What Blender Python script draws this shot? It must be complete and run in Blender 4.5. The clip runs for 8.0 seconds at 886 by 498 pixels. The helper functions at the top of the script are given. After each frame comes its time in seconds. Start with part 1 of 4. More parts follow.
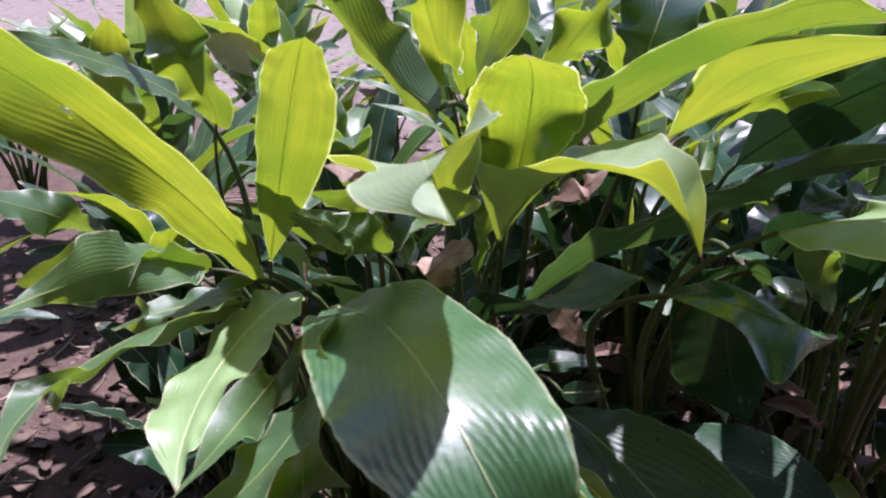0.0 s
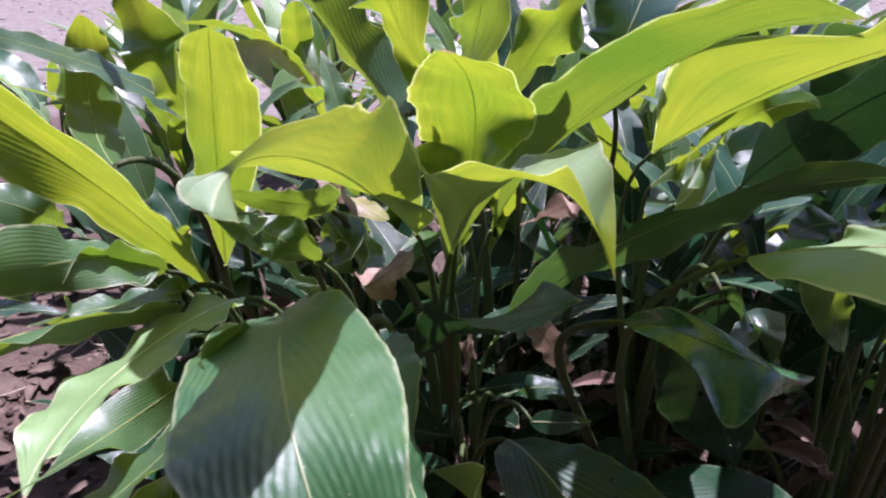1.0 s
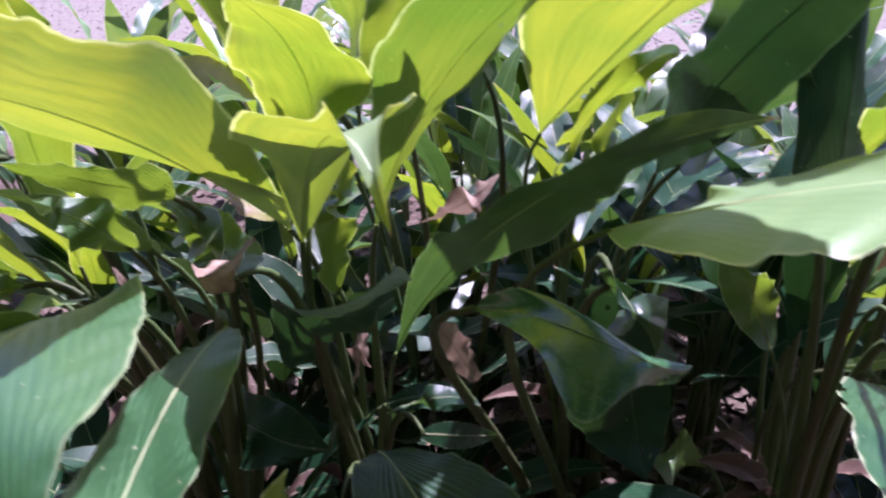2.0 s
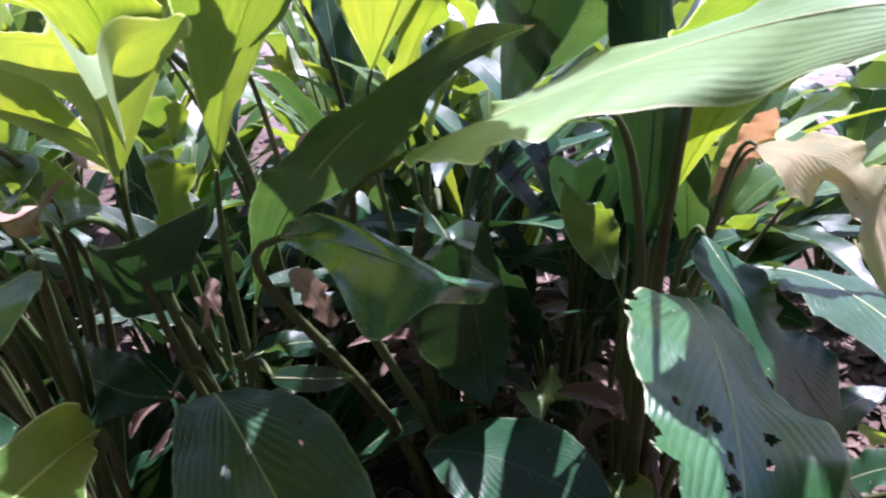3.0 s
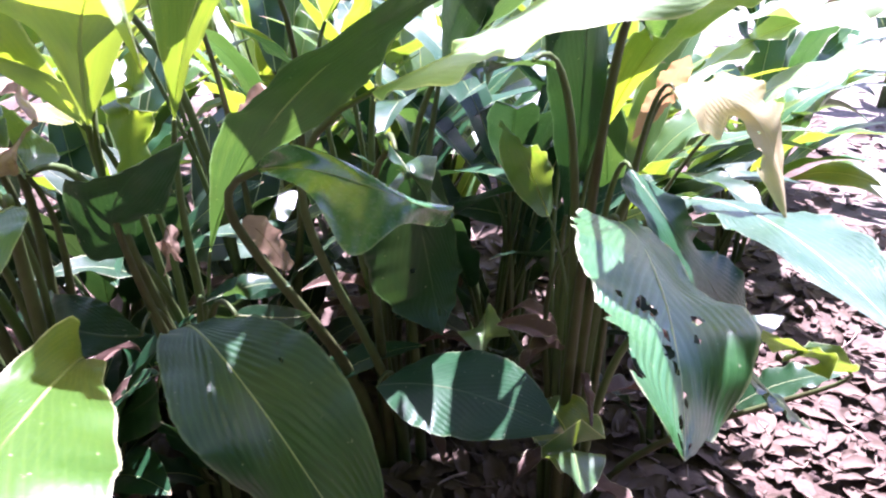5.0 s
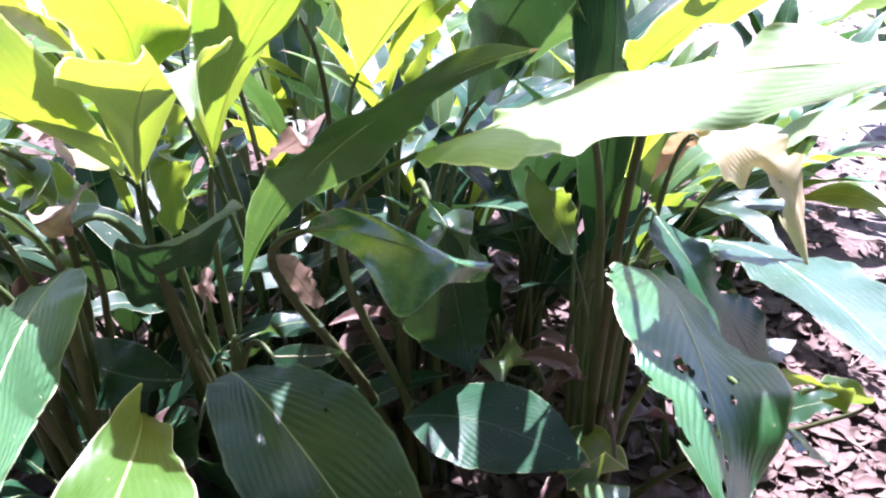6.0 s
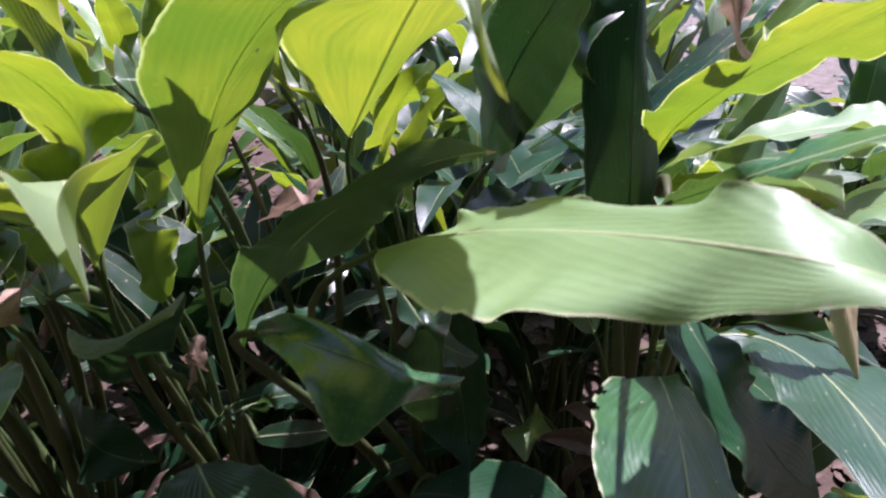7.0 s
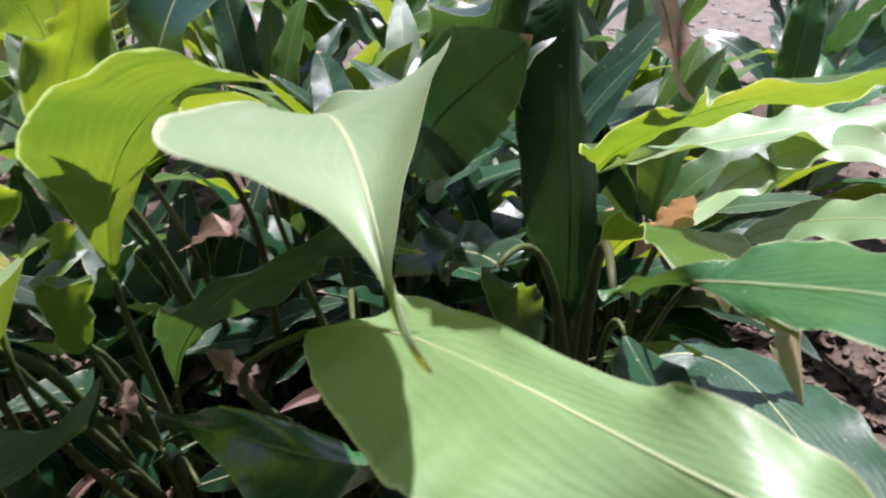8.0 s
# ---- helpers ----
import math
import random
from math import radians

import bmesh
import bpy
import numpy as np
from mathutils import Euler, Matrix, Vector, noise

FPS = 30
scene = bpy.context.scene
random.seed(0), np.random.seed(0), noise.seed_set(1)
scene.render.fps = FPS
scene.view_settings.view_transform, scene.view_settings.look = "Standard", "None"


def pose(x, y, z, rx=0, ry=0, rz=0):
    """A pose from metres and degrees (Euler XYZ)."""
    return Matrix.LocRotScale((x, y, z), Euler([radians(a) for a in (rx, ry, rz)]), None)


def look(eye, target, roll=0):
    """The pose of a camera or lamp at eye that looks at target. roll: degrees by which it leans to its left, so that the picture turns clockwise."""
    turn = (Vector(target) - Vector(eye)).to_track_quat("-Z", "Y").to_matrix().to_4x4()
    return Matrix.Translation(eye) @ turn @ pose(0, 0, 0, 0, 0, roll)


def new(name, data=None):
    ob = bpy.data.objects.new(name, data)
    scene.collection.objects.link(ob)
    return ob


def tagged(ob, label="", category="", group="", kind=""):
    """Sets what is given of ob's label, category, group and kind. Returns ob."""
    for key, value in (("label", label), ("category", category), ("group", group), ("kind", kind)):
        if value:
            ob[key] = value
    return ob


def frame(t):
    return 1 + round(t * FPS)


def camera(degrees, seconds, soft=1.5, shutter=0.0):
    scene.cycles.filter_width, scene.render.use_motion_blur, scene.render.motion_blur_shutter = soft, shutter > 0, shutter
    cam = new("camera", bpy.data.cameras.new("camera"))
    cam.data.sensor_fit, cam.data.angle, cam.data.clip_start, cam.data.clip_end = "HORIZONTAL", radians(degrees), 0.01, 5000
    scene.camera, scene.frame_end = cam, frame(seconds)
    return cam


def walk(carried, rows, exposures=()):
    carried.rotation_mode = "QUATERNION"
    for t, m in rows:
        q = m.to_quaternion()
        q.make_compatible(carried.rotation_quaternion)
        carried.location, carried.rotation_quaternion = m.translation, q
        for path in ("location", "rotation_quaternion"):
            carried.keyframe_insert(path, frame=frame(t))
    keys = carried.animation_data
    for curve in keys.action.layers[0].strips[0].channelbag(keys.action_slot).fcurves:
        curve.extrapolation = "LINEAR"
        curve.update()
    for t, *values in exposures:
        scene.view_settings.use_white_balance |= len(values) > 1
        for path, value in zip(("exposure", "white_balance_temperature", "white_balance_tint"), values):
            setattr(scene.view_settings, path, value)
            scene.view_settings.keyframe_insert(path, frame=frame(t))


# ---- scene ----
cam = camera(61.2, 8.0, soft=2.2, shutter=0.4)
PATH = [
    (0, (0.09, -0.068, 1.252), (-0.074, 1.688, 0.308), 1.1),
    (0.5, (0.167, -0.034, 1.245), (-0.085, 1.713, 0.305), 0.7),
    (1, (0.228, 0.001, 1.222), (-0.125, 1.749, 0.317), 0.9),
    (1.5, (0.293, 0.057, 1.193), (-0.117, 1.818, 0.338), 0.3),
    (2, (0.386, 0.091, 1.135), (-0.013, 1.872, 0.317), -0.9),
    (3.3, (0.524, 0.094, 1.084), (0.331, 1.869, 0.181), -0.9),
    (3.5, (0.524, 0.084, 1.076), (0.366, 1.859, 0.17), -0.6),
    (4, (0.527, 0.056, 1.075), (0.45, 1.835, 0.164), -0.1),
    (5.5, (0.439, -0.015, 1.107), (0.429, 1.747, 0.16), 0.5),
    (6, (0.427, -0.002, 1.152), (0.42, 1.761, 0.209), 0.3),
    (6.5, (0.479, 0.067, 1.161), (0.384, 1.823, 0.208), -0.5),
    (7, (0.542, 0.14, 1.196), (0.287, 1.884, 0.251), -1.9),
    (7.5, (0.552, 0.177, 1.235), (0.321, 1.889, 0.226), -3.2),
    (8, (0.545, 0.244, 1.281), (0.442, 1.898, 0.161), -3.1),
]
EXPOSURES = [(0.0, 1.24, 5600, 40), (1.0, 1.27, 5500, 42), (2.0, 1.5, 5350, 48), (3.5, 2.24, 5450, 41), (4.0, 2.7, 5500, 42), (5.5, 2.92, 5400, 46), (6.0, 2.78, 5350, 46), (6.5, 1.85, 5400, 49), (7.0, 1.25, 5600, 39), (7.5, 0.94, 5850, 34), (8.0, 1.15, 5800, 26)]
walk(cam, [(t, look(eye, target, roll)) for t, eye, target, roll in PATH], EXPOSURES)

# world, sun
SUN_UP, SUN_TURN = 67.0, 17.0
world = bpy.data.worlds.new("sky")
scene.world = world
world.use_nodes = True
sky = world.node_tree.nodes.new("ShaderNodeTexSky")
sky.sky_type, sky.sun_disc = "NISHITA", False
sky.sun_elevation, sky.sun_rotation = radians(SUN_UP), radians(SUN_TURN)
sky.dust_density = 2.0
backing = world.node_tree.nodes["Background"]
backing.inputs["Strength"].default_value = 0.056
world.node_tree.links.new(sky.outputs[0], backing.inputs["Color"])
sun_data = bpy.data.lights.new("sun", "SUN")
sun_data.energy, sun_data.angle, sun_data.color = 4.4, radians(1.0), (1.0, 0.95, 0.86)
sun = new("sun", sun_data)
SUN_WAY = Vector((math.sin(radians(SUN_TURN)) * math.cos(radians(SUN_UP)), math.cos(radians(SUN_TURN)) * math.cos(radians(SUN_UP)), math.sin(radians(SUN_UP))))
sun.matrix_world = look(SUN_WAY * 30, (0, 0, 0))


# ---- materials ----
class Nodes:
    """A small maker of node materials."""

    def __init__(self, name):
        self.mat = bpy.data.materials.new(name)
        self.mat.use_nodes = True
        self.tree = self.mat.node_tree
        self.tree.nodes.clear()
        self.out = self.add("ShaderNodeOutputMaterial")

    def add(self, kind, noise_dimensions=None, operation=None, use_clamp=None, data_type=None, uv_map=None):
        node = self.tree.nodes.new(kind)
        if noise_dimensions is not None:
            node.noise_dimensions = noise_dimensions
        if operation is not None:
            node.operation = operation
        if use_clamp is not None:
            node.use_clamp = use_clamp
        if data_type is not None:
            node.data_type = data_type
        if uv_map is not None:
            node.uv_map = uv_map
        return node

    def link(self, a, b):
        self.tree.links.new(a, b)

    def math(self, op, a, b=0.0, clamp=False):
        node = self.add("ShaderNodeMath", operation=op, use_clamp=clamp)
        for slot, value in zip(node.inputs, (a, b)):
            if isinstance(value, (int, float)):
                slot.default_value = value
            else:
                self.link(value, slot)
        return node.outputs[0]

    def noise(self, scale, detail=3.0, rough=0.55, vector=None, dims="3D"):
        node = self.add("ShaderNodeTexNoise", noise_dimensions=dims)
        node.inputs["Scale"].default_value, node.inputs["Detail"].default_value, node.inputs["Roughness"].default_value = scale, detail, rough
        if vector is not None:
            self.link(vector, node.inputs["Vector"])
        return node.outputs["Fac"]

    def ramp(self, value, *stops):
        node = self.add("ShaderNodeValToRGB")
        ramp = node.color_ramp
        while len(ramp.elements) < len(stops):
            ramp.elements.new(0.5)
        for element, (at, colour) in zip(ramp.elements, stops):
            element.position, element.color = at, (*colour, 1) if len(colour) == 3 else colour
        self.link(value, node.inputs[0])
        return node.outputs[0]

    def mix(self, fac, a, b):
        node = self.add("ShaderNodeMix", data_type="RGBA")
        for slot, value in ((node.inputs[0], fac), (node.inputs[6], a), (node.inputs[7], b)):
            if isinstance(value, (int, float)):
                slot.default_value = value
            elif isinstance(value, tuple):
                slot.default_value = (*value, 1)
            else:
                self.link(value, slot)
        return node.outputs[2]

    def bump(self, height, strength, distance):
        node = self.add("ShaderNodeBump")
        node.inputs["Strength"].default_value, node.inputs["Distance"].default_value = strength, distance
        self.link(height, node.inputs["Height"])
        return node.outputs[0]


def leaf_material(name, top, deep, through_tint, through_share, rough, brown=0.0, gloss=0.5, ribs=0.5, veins=0.14, coat=0.36, margin=0.85):
    n = Nodes(name)
    uv = n.add("ShaderNodeUVMap", uv_map="leaf")
    split = n.add("ShaderNodeSeparateXYZ")
    n.link(uv.outputs[0], split.inputs[0])
    along, across = split.outputs[0], n.math("ABSOLUTE", n.math("MULTIPLY", n.math("SUBTRACT", split.outputs[1], 0.5), 2.0))
    oi = n.add("ShaderNodeObjectInfo")
    place = n.add("ShaderNodeTexCoord").outputs["Object"]
    # side veins run forward from the midrib at a slant
    slant = n.math("SUBTRACT", along, n.math("ADD", n.math("MULTIPLY", across, 0.55), n.math("MULTIPLY", n.math("POWER", across, 3.0), 0.10)))
    drift = n.math("MULTIPLY", n.noise(7.0, 2.0, vector=place), 0.13)
    phase = n.math("ADD", slant, drift)
    fine = n.math("SINE", n.math("MULTIPLY", phase, 420.0))
    broad = n.math("SINE", n.math("ADD", n.math("MULTIPLY", phase, 92.0), n.math("MULTIPLY", oi.outputs["Random"], 6.0)))
    uneven = n.ramp(n.noise(17.0, 2.0, 0.5, place), (0.36, (0.1, 0.1, 0.1)), (0.64, (1, 1, 1)))
    pleat = n.math("MULTIPLY", n.math("ADD", n.math("MULTIPLY", broad, 0.8 * ribs), n.math("MULTIPLY", fine, 0.25 * ribs)), uneven)
    blotch = n.noise(14.0, 4.0, 0.6, place)
    # lengthwise streaks between the veins
    stretch = n.add("ShaderNodeMapping")
    stretch.inputs["Scale"].default_value = (3.0, 26.0, 1.0)
    n.link(uv.outputs[0], stretch.inputs["Vector"])
    shifted = n.add("ShaderNodeVectorMath", operation="ADD")
    n.link(stretch.outputs[0], shifted.inputs[0])
    n.link(oi.outputs["Random"], shifted.inputs[1])
    streak = n.noise(1.0, 4.0, 0.6, shifted.outputs[0])
    speck = n.noise(160.0, 3.0, 0.6, place)
    shade = n.math("ADD", n.math("ADD", n.math("MULTIPLY", blotch, 0.5), n.math("MULTIPLY", streak, 0.3)), n.math("MULTIPLY", pleat, 0.10))
    colour = n.ramp(n.math("ADD", shade, n.math("MULTIPLY", n.math("SUBTRACT", oi.outputs["Random"], 0.5), 0.25)), (0.18, deep), (0.62, top))
    spots = n.ramp(n.noise(120.0, 2.0, 0.5, place), (0.725, (0, 0, 0)), (0.745, (1, 1, 1)))
    colour = n.mix(n.math("MULTIPLY", spots, 0.6), colour, (0.44, 0.45, 0.28))
    # pale dry margin
    edge = n.ramp(n.math("ADD", across, n.math("MULTIPLY", n.math("SUBTRACT", n.noise(60.0, 3.0, 0.6, place), 0.5), 0.08)), (0.955, (0, 0, 0)), (0.985, (1, 1, 1)))
    colour = n.mix(n.math("MULTIPLY", edge, margin), colour, (0.56, 0.58, 0.34))
    # pale side veins and midrib
    vein = n.math("MULTIPLY", n.math("POWER", n.math("MULTIPLY", n.math("ADD", broad, 1.0), 0.5), 7.0), n.ramp(across, (0.0, (1, 1, 1)), (0.9, (0.25, 0.25, 0.25))))
    colour = n.mix(n.math("MULTIPLY", vein, veins), colour, (top[0] * 1.6 + 0.05, top[1] * 1.3 + 0.06, top[2] * 1.6 + 0.03))
    mid = n.ramp(across, (0.012, (1, 1, 1)), (0.03, (0, 0, 0)))
    colour = n.mix(n.math("MULTIPLY", mid, 0.35), colour, (top[0] * 1.4 + 0.05, top[1] * 1.2 + 0.08, top[2] * 1.4 + 0.04))
    glow = n.mix(n.math("MULTIPLY", n.math("ADD", pleat, 0.6), 0.10, True), through_tint, tuple(0.62 * c for c in through_tint))
    glow = n.mix(n.ramp(blotch, (0.35, (0, 0, 0)), (0.75, (0.55, 0.55, 0.55))), glow, (through_tint[0] * 0.65, through_tint[1] * 0.75, through_tint[2]))
    glow = n.mix(n.ramp(streak, (0.38, (0, 0, 0)), (0.64, (0.9, 0.9, 0.9))), glow, (through_tint[0] * 0.50, through_tint[1] * 0.66, through_tint[2] * 0.8))
    ripe = n.noise(5.0, 2.0, 0.5, place)
    glow = n.mix(n.ramp(ripe, (0.42, (0, 0, 0)), (0.66, (0.85, 0.85, 0.85))), glow, (through_tint[0] * 0.38, through_tint[1] * 0.62, through_tint[2] * 0.6))
    glow = n.mix(n.math("MULTIPLY", vein, 0.16), glow, (through_tint[0] * 1.25, through_tint[1] * 1.2, through_tint[2] * 1.6))
    glow = n.mix(n.math("MULTIPLY", edge, 0.8), glow, (min(0.9, through_tint[0] * 1.8), min(0.9, through_tint[1] * 1.8), through_tint[1] * 0.5))
    if brown:
        wear = n.ramp(n.math("ADD", n.noise(8.0, 5.0, 0.65, place), n.math("MULTIPLY", along, 0.25)), (0.62 - brown, (0, 0, 0)), (0.72 - brown * 0.8, (1, 1, 1)))
        tan = n.ramp(n.noise(40.0, 4.0, 0.6, place), (0.3, (0.20, 0.12, 0.09)), (0.55, (0.42, 0.30, 0.22)), (0.75, (0.60, 0.48, 0.38)))
        colour, glow = n.mix(wear, colour, tan), n.mix(wear, glow, (0.40, 0.27, 0.18))
    # scorched tip
    scorch = n.ramp(n.math("ADD", along, n.math("MULTIPLY", n.math("SUBTRACT", n.noise(26.0, 4.0, 0.6, place), 0.5), 0.16)), (0.972, (0, 0, 0)), (0.995, (1, 1, 1)))
    colour, glow = n.mix(scorch, colour, (0.42, 0.31, 0.19)), n.mix(scorch, glow, (0.42, 0.29, 0.15))
    shiny = n.add("ShaderNodeBsdfPrincipled")
    n.link(colour, shiny.inputs["Base Color"])
    wax = n.math("ADD", rough, n.math("MULTIPLY", n.math("SUBTRACT", speck, 0.5), 0.22))
    n.link(wax, shiny.inputs["Roughness"])
    shiny.inputs["Specular IOR Level"].default_value = min(1.0, gloss)
    shiny.inputs["Coat Weight"].default_value, shiny.inputs["Coat Roughness"].default_value = min(1.0, 0.6 * gloss), coat
    relief = n.math("ADD", pleat, n.math("MULTIPLY", n.noise(45.0, 4.0, 0.6, place), 0.9))
    normal = n.bump(relief, 0.5, 0.0011)
    n.link(normal, shiny.inputs["Normal"])
    n.link(normal, shiny.inputs["Coat Normal"])
    lit = n.add("ShaderNodeBsdfTranslucent")
    n.link(glow, lit.inputs["Color"])
    n.link(normal, lit.inputs["Normal"])
    both = n.add("ShaderNodeMixShader")
    both.inputs[0].default_value = through_share
    n.link(shiny.outputs[0], both.inputs[1])
    n.link(lit.outputs[0], both.inputs[2])
    n.link(both.outputs[0], n.out.inputs[0])
    return n.mat


def plain_material(name, dark, light, scale, rough, bump=0.4, distance=0.002, gloss=0.4, shift=0.0):
    n = Nodes(name)
    place = n.add("ShaderNodeTexCoord").outputs["Object"]
    oi = n.add("ShaderNodeObjectInfo")
    geo = n.add("ShaderNodeNewGeometry")
    a, b = n.noise(scale, 5.0, 0.6, place), n.noise(scale * 6, 4.0, 0.6, place)
    own = n.math("MULTIPLY", n.math("SUBTRACT", n.math("ADD", oi.outputs["Random"], geo.outputs["Random Per Island"]), 1.0), shift)
    value = n.math("ADD", n.math("ADD", n.math("MULTIPLY", a, 0.7), n.math("MULTIPLY", b, 0.3)), own)
    colour = n.ramp(value, (0.32, dark), (0.68, light))
    shader = n.add("ShaderNodeBsdfPrincipled")
    n.link(colour, shader.inputs["Base Color"])
    shader.inputs["Roughness"].default_value, shader.inputs["Specular IOR Level"].default_value = rough, gloss
    n.link(n.bump(n.math("ADD", a, n.math("MULTIPLY", b, 0.5)), bump, distance), shader.inputs["Normal"])
    n.link(shader.outputs[0], n.out.inputs[0])
    return n.mat


LEAF = leaf_material("leaf_green", (0.085, 0.185, 0.055), (0.035, 0.105, 0.035), (0.33, 0.42, 0.015), 0.38, 0.40, gloss=1.0, ribs=0.5, coat=0.45)
# Two leaf greens whitened: sunlight and white glare are put into the base colour.
LEAF_SUNLIT = leaf_material("leaf_sunlit_green", (0.28, 0.44, 0.17), (0.16, 0.31, 0.10), (0.42, 0.52, 0.08), 0.30, 0.52, gloss=2.0, ribs=0.12, veins=0.12, coat=0.46)
LEAF_SHEEN = leaf_material("leaf_sheen_green", (0.36, 0.48, 0.25), (0.22, 0.36, 0.14), (0.45, 0.50, 0.015), 0.40, 0.54, gloss=2.0, ribs=0.1, veins=0.08, coat=0.46)
# Dark leaf green, deepened further to carry the shade of the leaves above.
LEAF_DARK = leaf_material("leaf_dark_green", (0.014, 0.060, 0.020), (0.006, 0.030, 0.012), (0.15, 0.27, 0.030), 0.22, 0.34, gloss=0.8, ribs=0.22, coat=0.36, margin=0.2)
LEAF_PLEATED = leaf_material("leaf_pleated_green", (0.042, 0.145, 0.045), (0.018, 0.085, 0.026), (0.26, 0.38, 0.040), 0.24, 0.42, gloss=1.6, ribs=0.45, veins=0.34, coat=0.40, margin=0.4)
LEAF_RIBBED = leaf_material("leaf_ribbed_green", (0.040, 0.155, 0.040), (0.016, 0.085, 0.022), (0.24, 0.38, 0.035), 0.22, 0.40, gloss=0.75, ribs=0.5, veins=0.34, coat=0.36, margin=0.6)
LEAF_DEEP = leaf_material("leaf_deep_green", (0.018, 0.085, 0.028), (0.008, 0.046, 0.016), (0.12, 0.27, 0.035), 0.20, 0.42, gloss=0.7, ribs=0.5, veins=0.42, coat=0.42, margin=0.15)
# Shaded copy of the leaf: darkened, and passing little light, in place of full shadow.
LEAF_SHADOWED = leaf_material("leaf_shadowed_green", (0.016, 0.068, 0.024), (0.008, 0.036, 0.014), (0.10, 0.22, 0.030), 0.08, 0.44, gloss=0.28, ribs=0.3, veins=0.12, coat=0.36, margin=0.12)
LEAF_GLOSSY = leaf_material("leaf_glossy_green", (0.050, 0.170, 0.055), (0.028, 0.110, 0.034), (0.18, 0.30, 0.035), 0.22, 0.26, gloss=1.3, ribs=0.04, veins=0.05, coat=0.24, margin=0.3)
# Dulled, darkened leaf green; the understory's shade is painted into it.
LEAF_SHADE = leaf_material("leaf_shade_green", (0.016, 0.048, 0.020), (0.008, 0.028, 0.014), (0.10, 0.16, 0.025), 0.15, 0.5, gloss=0.3, ribs=0.4)
LEAF_LIME = leaf_material("leaf_young_green", (0.095, 0.20, 0.022), (0.045, 0.13, 0.018), (0.415, 0.47, 0.012), 0.46, 0.38, gloss=0.7, ribs=0.12)
LEAF_DRY = leaf_material("leaf_dry", (0.40, 0.30, 0.24), (0.24, 0.15, 0.12), (0.36, 0.25, 0.19), 0.22, 0.6, brown=0.3, gloss=0.25)
LEAF_STRAW = leaf_material("leaf_straw", (0.74, 0.64, 0.40), (0.54, 0.41, 0.20), (0.70, 0.56, 0.30), 0.36, 0.55, brown=0.0, gloss=0.3, veins=0.1)
LEAF_WITHERED = leaf_material("leaf_withered", (0.22, 0.14, 0.11), (0.10, 0.06, 0.05), (0.22, 0.13, 0.09), 0.15, 0.65, brown=0.0, gloss=0.2)
LEAF_TURNING = leaf_material("leaf_turning_yellow", (0.36, 0.34, 0.05), (0.16, 0.20, 0.03), (0.70, 0.56, 0.05), 0.40, 0.5, brown=0.12, gloss=0.3)
LEAF_RUST = leaf_material("leaf_rust", (0.62, 0.33, 0.16), (0.36, 0.17, 0.08), (0.70, 0.36, 0.14), 0.35, 0.6, brown=0.0, gloss=0.25)
RIB = leaf_material("midrib_pale_green", (0.24, 0.34, 0.10), (0.16, 0.26, 0.07), (0.66, 0.78, 0.20), 0.75, 0.4, veins=0.0)
RIB_PALE = leaf_material("midrib_light_green", (0.36, 0.48, 0.25), (0.26, 0.38, 0.17), (0.7, 0.82, 0.30), 0.6, 0.4, veins=0.0)
RIB_DARK = leaf_material("midrib_dark_green", (0.07, 0.15, 0.06), (0.04, 0.10, 0.04), (0.3, 0.42, 0.10), 0.35, 0.4, veins=0.0)
STALK = plain_material("stalk_green", (0.058, 0.058, 0.022), (0.080, 0.122, 0.038), 9.0, 0.55, 0.3, 0.001, gloss=0.25, shift=0.3)
SHEATH = plain_material("sheath_brown", (0.10, 0.06, 0.03), (0.28, 0.18, 0.09), 30.0, 0.7, 0.5, 0.001)
SOIL = plain_material("soil", (0.022, 0.014, 0.012), (0.085, 0.055, 0.045), 14.0, 0.95, 1.0, 0.012)
LITTER = plain_material("litter", (0.092, 0.062, 0.043), (0.145, 0.101, 0.073), 22.0, 0.75, 0.6, 0.0015, shift=0.22)


def ground_material():
    """Dark soil in the bed; pale trodden ground beyond its edge."""
    n = Nodes("bed_and_path")
    place = n.add("ShaderNodeTexCoord").outputs["Object"]
    split = n.add("ShaderNodeSeparateXYZ")
    n.link(place, split.inputs[0])
    right = n.math("MULTIPLY", n.math("SUBTRACT", split.outputs[0], 1.45), 3.0)
    back = n.math("MULTIPLY", n.math("SUBTRACT", split.outputs[1], 3.3), 2.0)
    wander = n.math("ADD", n.math("MULTIPLY", n.math("SUBTRACT", n.noise(0.55, 2.0, 0.5, place), 0.5), 7.0), n.math("MULTIPLY", n.math("SUBTRACT", n.noise(3.0, 4.0, 0.6, place), 0.5), 2.5))
    edge = n.math("ADD", n.math("MAXIMUM", right, back), wander)
    share = n.ramp(edge, (0.0, (0, 0, 0)), (1.0, (1, 1, 1)))
    a, b = n.noise(14.0, 5.0, 0.65, place), n.noise(90.0, 4.0, 0.6, place)
    value = n.math("ADD", n.math("MULTIPLY", a, 0.6), n.math("MULTIPLY", b, 0.4))
    colour = n.mix(share, n.ramp(value, (0.32, (0.055, 0.037, 0.028)), (0.68, (0.130, 0.090, 0.070))), n.ramp(value, (0.30, (0.10, 0.084, 0.068)), (0.60, (0.23, 0.20, 0.17))))
    shader = n.add("ShaderNodeBsdfPrincipled")
    n.link(colour, shader.inputs["Base Color"])
    shader.inputs["Roughness"].default_value, shader.inputs["Specular IOR Level"].default_value = 0.95, 0.3
    n.link(n.bump(value, 1.0, 0.012), shader.inputs["Normal"])
    n.link(shader.outputs[0], n.out.inputs[0])
    return n.mat


